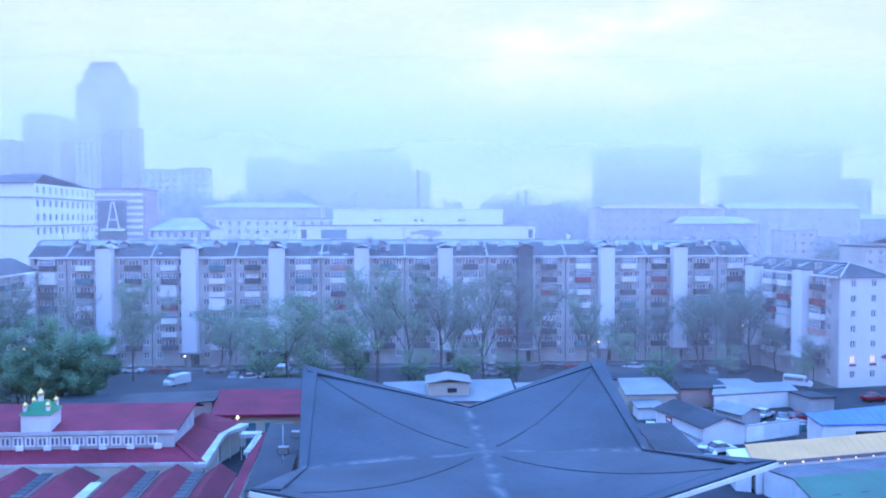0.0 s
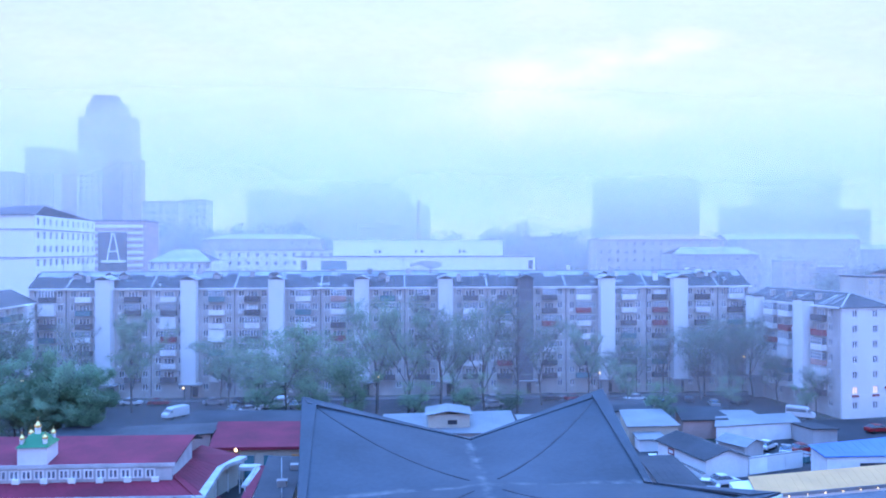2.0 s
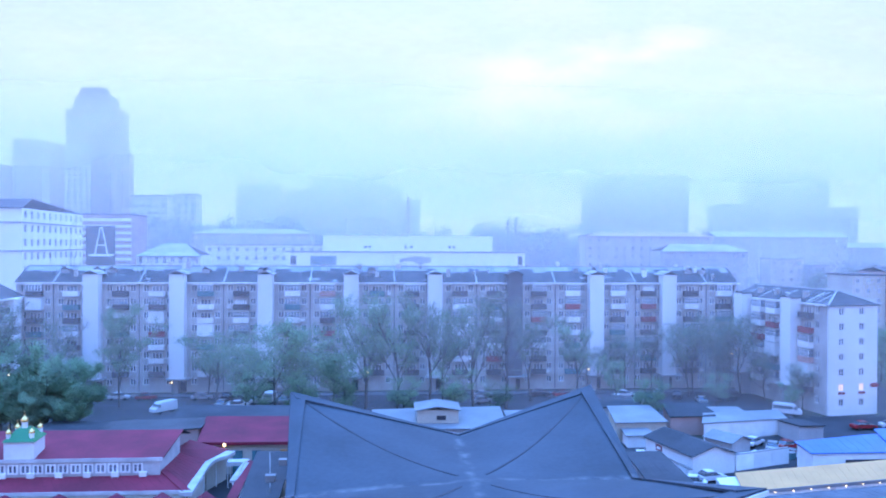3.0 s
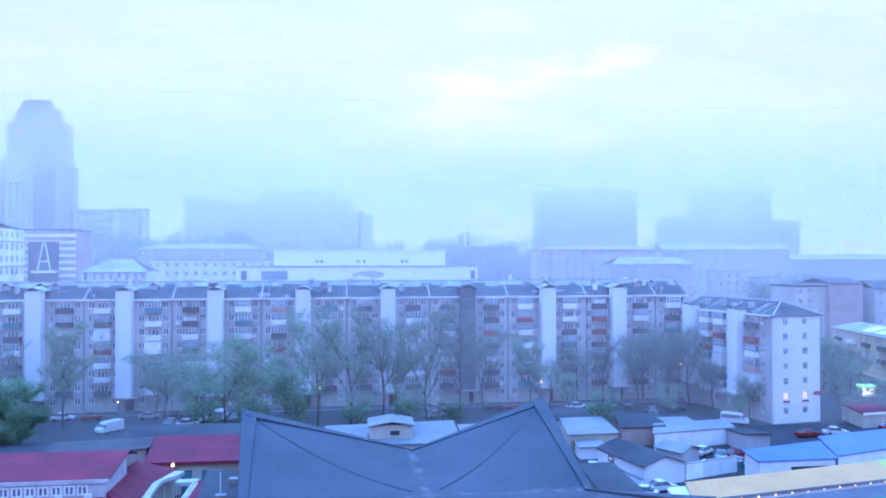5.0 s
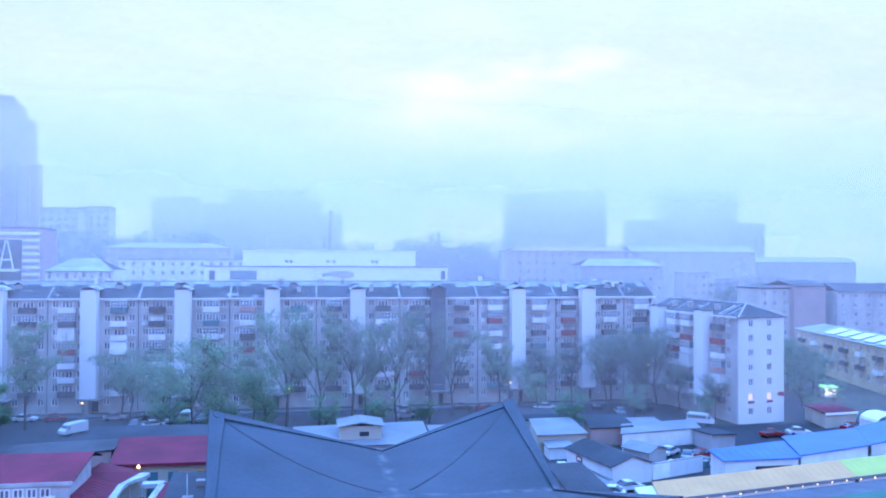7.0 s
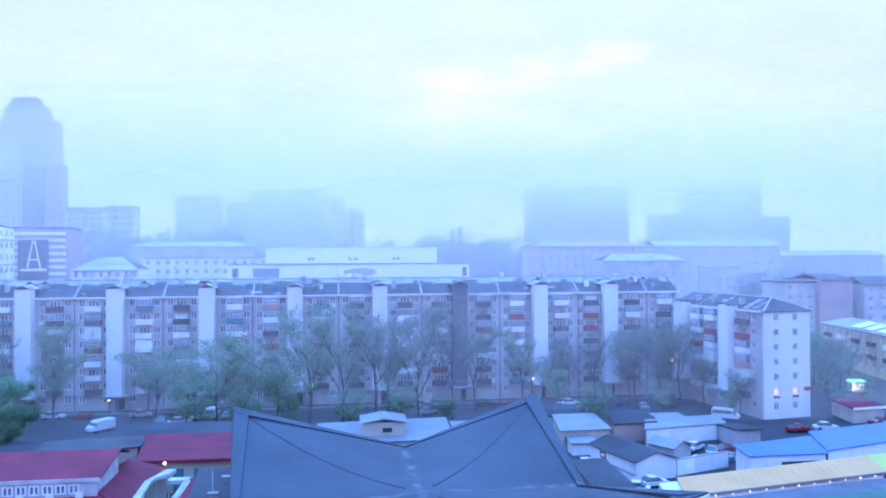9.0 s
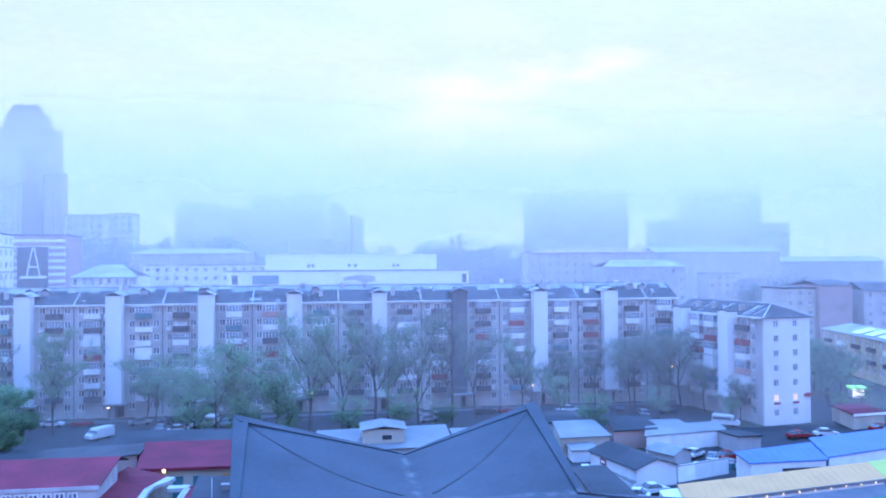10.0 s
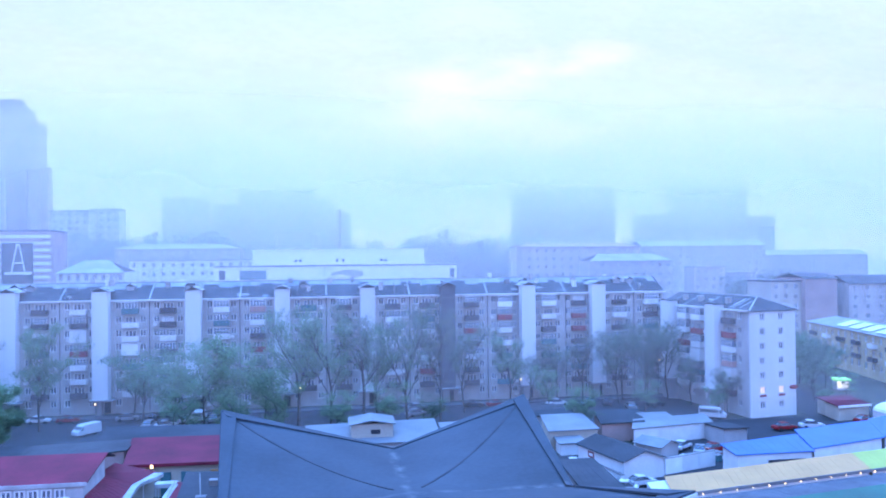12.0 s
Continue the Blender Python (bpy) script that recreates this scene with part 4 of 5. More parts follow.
rs = shed("market_shed", "maroon roofed shed with cream shop fronts", [(-24.3, 112.9), (-9.0, 112.6), (-9.0, 124.6), (-25.8, 125.4)], 5, (4.5, 4.5, 5.3, 5.3), REDROOF, CREAM, "shed", over=0.75, fascia=REDROOF)
for x, w, lab in ((4.2, 1.3, "blue-grey shop door"), (6.8, 1.2, "blue-grey shop door"), (13.2, 1.2, "blue-grey shop door")):
    bm = bmesh.new()
    box(bm, x, x + w, -0.35, 0.3, 0.05, 3.3)
    part("shop_door", bm, COLS["teal"], rs, lab)
bm = bmesh.new()
lattice(bm, [8.6, 8.75, 9.45, 9.6, 10.3, 10.45], [1.3, 1.42, 2.75, 2.87], lambda i, j: i % 2 == 0 or j != 1, -0.42, -0.3)
shopwin = part("shop_window", bm, PINK, rs, "brown framed shop window")
bm = bmesh.new()
box(bm, 8.65, 10.4, -0.3, 0.2, 1.35, 2.8)
part("pane", bm, DARKWALL, shopwin)
bm = bmesh.new()
box(bm, 10.6, 11.7, -0.36, 0.3, 0.2, 3.4)
part("yellow_panel", bm, YELLOWROOF, rs, "yellow painted shop panel")
shed("market_shed", "flat dark felt roofed shed behind the maroon one", [(-31.5, 126.0), (-12.0, 125.5), (-12.0, 135.0), (-32.0, 136.0)], 5, (4.6, 4.6, 5.0, 5.0), FELT, GREYWALL)
shed("market_shed", "flat felt roofed store beside the market row", [(-40.0, 112.6), (-26.0, 118.6), (-26.3, 126.4), (-39.5, 124.6)], 5, (5.2, 5.2, 5.0, 5.0), ROOFDARK, PINK)
shed("market_shed", "low dark felt roofed store", [(-56.0, 112.0), (-41.0, 112.0), (-40.0, 128.0), (-50.0, 130.0)], 4, (4.2, 4.2, 4.0, 4.0), FELT, GREYWALL)
annex = shed("market_shed", "flat roofed annex with dirty felt beside the hall", [(-15.0, 84.0), (-11.0, 84.0), (-11.6, 109.6), (-16.4, 110.0)], 3.6, (3.6, 3.6, 3.8, 3.8), FELT, CREAM)
bm = bmesh.new()
tube(bm, (2.7, 8.0, 3.68), (0.4, 25.0, 3.86), 0.06, 0.06, 6)
tube(bm, (2.7, 8.0, 3.2), (2.7, 8.0, 4.3), 0.07, 0.07, 6)
part("roof_pipe", bm, CONCRETE, annex, "pale pipe lying on the felt roof")
for x, y in ((1.6, 12.0), (2.3, 19.0)):
    bm = bmesh.new()
    box(bm, x, x + 1.1, y, y + 0.9, 3.55, 4.4)
    box(bm, x - 0.06, x + 1.16, y - 0.06, y + 0.96, 4.4, 4.47)
    part("roof_hatch", bm, CONCRETE, annex, "small grey roof hatch")


def canopy_strip(label, z, middle, width, thick):
    """A flat white canopy strip that follows a bent line, on slim posts."""
    ox, oy = middle[0]
    b = thing("canopy_strip", label, "canopy", (ox, oy, 0), group="white canopy strips")
    bm = bmesh.new()
    pts = [Vector((x - ox, y - oy, 0)) for x, y in middle]
    left, right = [], []
    for k, p in enumerate(pts):
        d = (pts[min(k + 1, len(pts) - 1)] - pts[max(k - 1, 0)]).normalized()
        n = Vector((-d.y, d.x, 0)) * width / 2
        left.append(bm.verts.new(p + n + Vector((0, 0, z))))
        right.append(bm.verts.new(p - n + Vector((0, 0, z))))
    faces = [bm.faces.new((left[k], right[k], right[k + 1], left[k + 1])) for k in range(len(pts) - 1)]
    low = bmesh.ops.extrude_face_region(bm, geom=faces)
    for v in low["geom"]:
        if isinstance(v, bmesh.types.BMVert):
            v.co.z -= thick
    part("strip", bm, OLDWHITE, b)
    for p in pts[:: max(1, len(pts) // 3)]:
        bm = bmesh.new()
        tube(bm, p, p + Vector((0, 0, z - thick)), 0.06, 0.06, 6)
        part("post", bm, WHITE, b)


canopy_strip("white canopy strip bending round the maroon roof", 4.0, [(-21.5, 91.8), (-21.75, 98.0), (-22.0, 103.4), (-21.8, 105.4), (-21.2, 107.0), (-20.3, 108.2), (-19.9, 109.8)], 1.4, 0.45)
canopy_strip("short white canopy across the market passage", 3.6, [(-19.6, 106.4), (-17.9, 106.4), (-17.0, 106.3)], 1.5, 0.5)
canopy_strip("narrow white canopy along the market passage", 3.6, [(-17.15, 105.4), (-17.35, 97.4)], 0.8, 0.3)
shed("kiosk_row", "narrow maroon roofed stall row beside the hall", [(-16.4, 78.0), (-15.3, 78.0), (-16.3, 106.4), (-17.3, 106.4)], 3, (3.6, 3.5, 3.5, 3.6), REDROOF, WHITE, over=0.15)
lantern = thing("wall_lantern", "small warm lantern glowing over the market passage", "lantern", (-20.9, 110.8, 0))
bm = bmesh.new()
tube(bm, (0, 0, 0), (0, 0, 4.3), 0.06, 0.05, 6)
part("post", bm, SHAFTGREY, lantern)
bm = bmesh.new()
lathe(bm, 0, 0, [(0.06, 4.3), (0.2, 4.4), (0.2, 4.65), (0.05, 4.8)], 8)
part("lamp_head", bm, LAMP, lantern)

# behind the hall
shed("zinc_shed", "wide low shed with a pale zinc roof", [(-1.5, 119.5), (18.5, 119.5), (19.0, 131.5), (-1.0, 130.0)], 4.5, (4.4, 4.4, 5.2, 5.2), METALGREY, GREYWALL)
hut = thing("roof_hut", "small pale hut with a shallow zinc roof on the shed", "hut", (8.6, 124.2, 4.6))
bm = bmesh.new()
box(bm, -3.1, 3.1, -2.0, 2.0, 0, 2.0)
part("wall", bm, CREAM, hut)
bm = bmesh.new()
slab(bm, [(-3.5, -2.4, 2.0), (0, -2.4, 2.6), (0, 2.4, 2.9), (-3.5, 2.4, 2.3)], 0.12)
slab(bm, [(0, -2.4, 2.6), (3.5, -2.4, 2.0), (3.5, 2.4, 2.3), (0, 2.4, 2.9)], 0.12)
part("roof", bm, METALGREY, hut)
bm = bmesh.new()
box(bm, -0.2, 1.2, -2.06, -2.003, 0.5, 1.15)
part("hatch", bm, DARKWALL, hut)
shed("zinc_shed", "small zinc roofed garage behind the hall", [(20.5, 127.0), (27.5, 127.0), (27.5, 133.0), (20.5, 133.0)], 4, (3.6, 3.6, 4.2, 4.2), METALGREY, GREYWALL)

# yard to the east of the hall
R = [
    ("yard_house", "cream walled house with a grey metal roof", [(37.6, 127.6), (45.9, 128.0), (46.0, 137.0), (38.9, 136.6)], (3.2, 3.2, 4.0, 4.0), METALGREY, CREAM),
    ("yard_house", "pale pink garage block with a flat roof", [(47.9, 131.5), (55.5, 132.0), (58.5, 142.0), (50.5, 142.5)], (3.2, 3.2, 3.3, 3.3), FELT, PINK),
    ("yard_house", "small white store with a grey roof", [(57.0, 132.0), (62.0, 132.5), (62.0, 138.0), (57.0, 138.0)], (3.0, 3.0, 3.4, 3.4), METALGREY, WHITE),
    ("yard_house", "long dark roofed store", [(33.0, 140.0), (46.0, 140.0), (46.0, 148.0), (33.0, 148.0)], (3.2, 3.2, 3.6, 3.6), FELT, GREYWALL),
    ("yard_shed", "low pale metal roof beside the hall", [(32.0, 92.0), (37.9, 96.6), (38.9, 110.8), (34.0, 110.6)], (2.8, 2.8, 2.8, 2.8), FELT, GREYWALL),
    ("yard_shed", "small dark felt roofed workshop", [(66.0, 124.0), (70.0, 124.0), (70.0, 131.0), (66.0, 131.0)], (3.2, 3.2, 2.6, 2.6), FELT, GREYWALL),
]
for n, lab, c, rh, rm, wm in R:
    shed(n, lab, c, 4, rh, rm, wm)


def pitched(name, label, x, y, w, d, h, rise, turn, roof_m, wall_m):
    """A small shed whose gable looks forward."""
    b = thing(name, label, "shed", (x, y, 0), turn)
    bm = bmesh.new()
    v = [bm.verts.new(p) for p in ((0, 0, 0), (w, 0, 0), (w, 0, h), (w / 2, 0, h + rise), (0, 0, h), (0, d, 0), (w, d, 0), (w, d, h), (w / 2, d, h + rise), (0, d, h))]
    for f in ((0, 1, 2, 3, 4), (9, 8, 7, 6, 5), (0, 5, 6, 1), (1, 6, 7, 2), (4, 9, 5, 0), (2, 7, 8, 3), (3, 8, 9, 4)):
        bm.faces.new([v[i] for i in f])
    part("wall", bm, wall_m, b)
    o = 0.35
    for pts in ([(-o, -o, h - 0.1), (w / 2, -o, h + rise + 0.12), (w / 2, d + o, h + rise + 0.12), (-o, d + o, h - 0.1)], [(w / 2, -o, h + rise + 0.12), (w + o, -o, h - 0.1), (w + o, d + o, h - 0.1), (w / 2, d + o, h + rise + 0.12)]):
        bm = bmesh.new()
        slab(bm, pts, 0.1)
        part("roof_slope", bm, roof_m, b)
    return b


block_shed = pitched("yard_shed", "pale block shed with a dark felt pitched roof", 42.5, 108.0, 6.7, 12.0, 2.9, 1.0, 13, FELT, PLASTER)
bm = bmesh.new()
box(bm, -0.06, -0.003, 7.6, 9.2, 1.5, 2.4)
part("sign_board", bm, COLS["red"], block_shed, "red and white sign on the shed's side")
bm = bmesh.new()
box(bm, -0.1, -0.062, 7.9, 8.9, 1.75, 2.15)
part("sign_bar", bm, WHITE, block_shed)
pitched("yard_shed", "low pale shed with a grey pitched roof", 52.6, 118.4, 4.2, 5.0, 2.0, 0.7, 28, METALGREY, GREYWALL)
shed("yard_shed", "long white walled store with a zinc lean-to roof", [(52.2, 128.2), (67.3, 131.0), (68.0, 135.6), (54.6, 133.4)], 3, (2.8, 2.8, 3.3, 3.3), METALGREY, WHITE)
shed("yard_shed", "small pale lean-to under the cream house", [(38.3, 123.8), (42.4, 124.0), (42.4, 127.3), (38.5, 127.2)], 2, (2.0, 2.0, 2.3, 2.3), METALGREY, WHITE)


def wall_run(name, label, p, q, h, t, material):
    b = thing(name, label, "yard wall", (*p, 0), math.degrees(math.atan2(q[1] - p[1], q[0] - p[0])))
    L = math.dist(p, q)
    n = max(2, int(L / 2.5))
    for i in range(n):
        bm = bmesh.new()
        box(bm, i * L / n, (i + 1) * L / n - 0.03, 0, t, 0, h)
        part("panel", bm, material, b)
    bm = bmesh.new()
    box(bm, 0, L, -0.05, t + 0.05, h, h + 0.12)
    part("coping", bm, CONCRETE, b)


wall_run("yard_wall", "pale concrete panel wall near the blue roofs", (49.6, 110.2), (59.0, 113.6), 2.3, 0.3, WHITE)
wall_run("yard_wall", "low white parapet beside the block shed", (40.4, 119.2), (41.9, 107.6), 1.0, 0.5, WHITE)
bh = shed("trading_hall", "white stall hall with a bright blue metal roof", [(57.6, 104.6), (68.8, 104.7), (72.0, 113.8), (58.3, 110.0)], 4, (3.9, 3.9, 4.1, 4.1), BLUEROOF, WHITE, "market building")
# solid dark box on the front paints the shade inside an open bay
bm = bmesh.new()
box(bm, 4.6, 10.2, -0.12, 0.3, 0.1, 2.9)
part("bay_shade_box", bm, DARKWALL, bh, "dark box painting the shade of an open stall bay under the blue roof")
for k in range(5):
    bm = bmesh.new()
    box(bm, 5.2 + 0.85 * k, 5.85 + 0.85 * k, -0.16, -0.124, 2.05, 2.45)
    part("sign_bar", bm, WHITE, bh)
shed("trading_hall", "white stall hall with a bright blue metal roof", [(69.8, 105.6), (83.7, 110.0), (88.5, 119.5), (73.4, 115.4)], 4, (4.0, 4.0, 4.4, 4.4), BLUEROOF, WHITE, "market building")
shed("trading_hall", "white stall hall with a bright blue metal roof", [(84.6, 110.4), (99, 116.0), (104, 127.0), (89.7, 120.4)], 4, (4.0, 4.0, 4.4, 4.4), BLUEROOF, WHITE, "market building")
shed("trading_hall", "low stall row under a pale yellow sheet roof", [(41.4, 89.2), (70.3, 94.8), (71.9, 100.8), (42.8, 94.6)], 4, (3.7, 3.7, 4.3, 4.3), YELLOWROOF, WHITE, "market building", fascia=METALGREY)
shed("trading_hall", "low stall row under a lime green sheet roof", [(70.9, 94.9), (100, 100.6), (101.6, 106.8), (72.5, 101.0)], 4, (3.7, 3.7, 4.3, 4.3), LIMEROOF, WHITE, "market building", fascia=METALGREY)
green_row = shed("trading_hall", "stall row under a dark green metal roof", [(42.6, 74.0), (100, 86.0), (100.0, 95.6), (43.4, 84.6)], 4, (2.0, 2.0, 3.4, 3.4), GREENROOF, WHITE, "market building", over=0.1)
for k in range(26):
    bm = bmesh.new()
    x, y = 3.0 + (k % 13) * 3.4, 3.4 + 2.6 * (k // 13) + 0.19 * (3.0 + (k % 13) * 3.4)
    z = 2.0 + 1.4 * (y - 0.209 * x) / 10.6 + 0.03
    slab(bm, [(x, y, z), (x + 1.1, y + 0.23, z), (x + 1.1, y + 0.42, z + 0.026), (x, y + 0.19, z + 0.026)], 0.02)
    part("roof_slot", bm, DARKWALL, green_row, "short dark slot in the green roof")
shed("gutter_roof", "narrow grey sheet roof between the yellow and green rows", [(43.6, 84.9), (100.0, 95.9), (100.2, 100.2), (42.2, 89.0)], 3, (3.2, 3.2, 3.1, 3.1), SHAFTGREY, WHITE, "roof", over=0.02)
shed("trading_hall", "white end bay of the yellow roofed row", [(39.6, 90.6), (41.2, 90.0), (42.5, 94.4), (40.2, 94.8)], 3, (3.3, 3.5, 3.9, 3.6), WHITE, WHITE, "market building", over=0.05)
for i in range(25):
    s = i / 24
    bm = bmesh.new()
    x, y = 42.5 + 57.0 * s, 89.2 + 11.3 * s
    lathe(bm, x, y - 0.25, [(0.02, 3.38), (0.075, 3.42), (0.075, 3.5), (0.02, 3.54)], 8)
    ob = tagged(new("eaves_lamp", data("eaves_lamp", bm, LAMP)), "small glowing warm lamp under the yellow eaves", "lamp", "lamps along the eaves")

# street side on the east
kiosk = shed("street_kiosk", "small flat kiosk with a maroon roof and white edge", [(97.0, 139.0), (104.0, 140.0), (105.4, 148.0), (98.4, 147.6)], 3, (2.9, 2.9, 3.1, 3.1), REDROOF, CREAM, "kiosk", fascia=WHITE)
bm = bmesh.new()
b = thing("lit_kiosk", "brightly lit glass kiosk with a green fascia", "kiosk", (119.0, 171.0, 0), -12)
b.scale = (0.7, 0.8, 0.85)
box(bm, 0, 4.0, 0, 3, 0, 0.6)
box(bm, 0, 0.15, 0, 3, 0.6, 2.5)
box(bm, 3.85, 4.0, 0, 3, 0.6, 2.5)
box(bm, 0.15, 3.85, 2.85, 3, 0.6, 2.5)
part("body", bm, WHITE, b)
bm = bmesh.new()
box(bm, 0.2, 3.8, 0.05, 0.15, 0.65, 2.45)
part("lit_front", bm, glowing("kiosk_light", (1.0, 0.86, 0.8), 2.5), b)
bm = bmesh.new()
box(bm, -0.3, 4.3, -0.7, 3.2, 2.5, 3.0)
part("fascia", bm, glowing("green_sign", (0.35, 1.0, 0.3), 1.0), b)
bm = bmesh.new()
b = thing("round_canopy", "white arched shelter roof", "shelter", (107.0, 134.0, 0))
for k in range(8):
    a0, a1 = math.pi * k / 8, math.pi * (k + 1) / 8
    slab(bm, [(3 * math.cos(a0), 0, 1.8 + 1.5 * math.sin(a0)), (3 * math.cos(a0), 5, 1.8 + 1.5 * math.sin(a0)), (3 * math.cos(a1), 5, 1.8 + 1.5 * math.sin(a1)), (3 * math.cos(a1), 0, 1.8 + 1.5 * math.sin(a1))], 0.1)
part("arch_roof", bm, WHITE, b)
bm = bmesh.new()
box(bm, -3, -2.8, 0, 5, 0, 1.8)
box(bm, 2.8, 3, 0, 5, 0, 1.8)
box(bm, -2.8, 2.8, 4.9, 5, 0, 1.8)
part("side_wall", bm, WHITE, b)


# ---- houses farther off ----
def house(name, label, x, y, w, d, h, floors, cols, wall_m, roof_m, roof="flat", turn=0.0, winw=1.3, winh=1.6, base=1.2, rise=2.5, side_cols=0, frame_m=None, category="building", side="w"):
    b = thing(name, label, category, (x, y, 0), turn)
    fl = (h - base) / floors
    holes = [((i + 0.5) * w / cols - winw / 2, (i + 0.5) * w / cols + winw / 2, base + f * fl + fl * 0.28, base + f * fl + fl * 0.28 + winh) for f in range(floors) for i in range(cols)] if cols else []
    bm = bmesh.new()
    pierced(bm, 0, w, 0, h, holes, 0.4)
    part("wall", bm, wall_m, b)
    fm, pm = frame_mesh("window", winw, winh, 1, frame_m), pane_mesh("pane", winw, winh)
    for hx in holes:
        wn_ = put("window", fm, b, ((hx[0] + hx[1]) / 2, 0.12, hx[2]))
        if len(holes) < 90:
            put("pane", pm, wn_)
    if len(holes) >= 90:
        bm = bmesh.new()
        box(bm, 0.42, w - 0.42, 0.36, 0.385, base, h - 0.3)
        part("glazing", bm, GLASS, b)
    # side walls, of which one carries windows
    for s in ("w", "e"):
        sh = [((i + 0.5) * d / side_cols - winw / 2, (i + 0.5) * d / side_cols + winw / 2, base + f * fl + fl * 0.28, base + f * fl + fl * 0.28 + winh) for f in range(floors) for i in range(side_cols)] if side_cols and s == side else []
        bm = bmesh.new()
        pierced(bm, 0.41, d, 0, h, sh, 0.4)
        o = part("side_wall", bm, wall_m, b)
        o.matrix_basis = pose(w, 0, 0, 0, 0, 90) if s == "e" else (pose(0, 0, 0, 0, 0, 90) @ Matrix.Diagonal((1, -1, 1, 1)))
        for hx in sh:
            px = (hx[0] + hx[1]) / 2
            put("window", fm, b, (w - 0.12, px, hx[2]) if s == "e" else (0.12, px, hx[2]), 90 if s == "e" else -90)
    bm = bmesh.new()
    box(bm, 0.4, w - 0.4, d - 0.4, d, 0, h)
    for f in range(floors):
        box(bm, 0.42, w - 0.42, 0.42, d - 0.42, base + f * fl - 0.2, base + f * fl)
    part("back_wall", bm, wall_m, b)
    if roof == "flat":
        bm = bmesh.new()
        box(bm, -0.2, w + 0.2, -0.2, d + 0.2, h, h + 0.5)
        part("roof", bm, roof_m, b)
    elif roof == "gable":
        gable_roof(b, w, d, h + 0.1, rise, 0.5, roof_m)
    else:
        gable_roof(b, w, d, h + 0.1, rise, 0.5, roof_m, hip=min(d / 2, w / 3))
    return b


west_white = house("office_building", "white office building with a dark hipped roof", -125.0, 240, 22.4, 57, 41.6, 10, 0, BRIGHTWHITE, ROOFDARK, "hip", 3.4, side_cols=11, side="e", rise=4.0, winw=2.0, winh=2.2)
for z in (29.0, 37.2):
    bm = bmesh.new()
    box(bm, 22.42, 22.6, 0.1, 56.9, z, z + 0.5)
    box(bm, 0.0, 22.4, -0.2, -0.02, z, z + 0.5)
    part("string_course", bm, GREYWALL, west_white)
striped = house("office_building", "brown and white banded office block", -114.2, 320, 18.2, 22, 42.4, 10, 0, PINK, ROOFDARK, "flat", 0)
for k in range(9):
    bm = bmesh.new()
    box(bm, -0.35, 18.55, -0.35, 0.0, 20 + 2.5 * k, 21.1 + 2.5 * k)
    part("white_band", bm, WHITE, striped)
bm = bmesh.new()
tube(bm, (6.0, -3, 27.4), (7.9, -3, 37.4), 0.3, 0.25, 6)
tube(bm, (10.6, -3, 27.4), (8.7, -3, 37.4), 0.3, 0.25, 6)
box(bm, 6.9, 9.8, -3.2, -2.8, 30.6, 31.1)
box(bm, 7.7, 8.9, -3.2, -2.8, 37.2, 37.7)
box(bm, 4.0, 12.4, -4, 0, 26.6, 27.5)
part("a_frame", bm, WHITE, striped, "white A-shaped frame on the front")
bm = bmesh.new()
box(bm, 2.0, 12.6, -1.0, -0.36, 14, 38.2)
part("dark_front", bm, DARKWALL, striped)

tower = house("tower_block", "tall pinkish residential tower fading into low cloud", -161.4, 430, 28, 12, 99.5, 31, 8, PINK, PINK, "flat", 0, winw=1.8, winh=1.7)
bm = bmesh.new()
box(bm, -7.4, 0, -1.2, 11, 0, 82)
part("side_block", bm, PINK, tower)
bm = bmesh.new()
box(bm, 28, 31.4, 1, 9, 0, 78)
box(bm, 28, 30.2, 2, 8, 78, 80)
part("side_block", bm, PINK, tower)
bm = bmesh.new()
pierced(bm, 0, 12.6, 0, 82, [(1.4 + 3.0 * k, 3.0 + 3.0 * k, 2.0 + 2.9 * f, 3.7 + 2.9 * f) for f in range(27) for k in range(4)], 1.2)
front_block = part("front_block", bm, PLASTER, tower, "paler lower front of the tower")
front_block.matrix_basis = pose(0, -1.25, 0)
bm = bmesh.new()
box(bm, 12.6, 22.4, -1.0, -0.002, 0, 89)
part("glazed_front", bm, DARKWALL, tower, "darker glazed strip")
bm = bmesh.new()
prism(bm, [(3.0, 1), (23.5, 1), (25.5, 5), (23.5, 11), (3.0, 11), (2.0, 5)], 100, 107, 0.9)
prism(bm, [(5.0, 2), (20.5, 2), (20.5, 10), (5.0, 10)], 107, 112, 0.75)
part("crown", bm, PINK, tower)
house("tower_block", "slim distant tower in fog", -209.6, 480, 16.3, 17, 90, 26, 4, GREYWALL, GREYWALL, "flat", 0)
house("tower_block", "pale distant slab at the fog's edge", -262, 470, 50, 20, 75, 20, 8, GREYWALL, GREYWALL, "flat", 0)
house("apartment_slab", "pale nine-storey slab in haze", -119.8, 400, 17, 14, 54.5, 16, 5, PLASTER, ROOFPALE, "flat", 0)
house("apartment_slab", "pale slab in haze", -105, 412, 13, 14, 56, 16, 4, PLASTER, ROOFPALE, "flat", 0)
house("theatre_building", "cream classical building with arched windows", -82, 280, 21, 18, 27.5, 7, 8, PLASTER, ROOFPALE, "hip", 0, winw=1.2, winh=2.2, rise=4.0)
house("long_house", "long pale building with a grey roof", -80, 350, 50, 16, 36, 10, 14, GREYWALL, ROOFPALE, "hip", 0, rise=2.0)
house("long_house", "pale low wing with rows of windows", -68, 320, 46, 14, 31, 9, 13, PLASTER, ROOFPALE, "flat", 0)
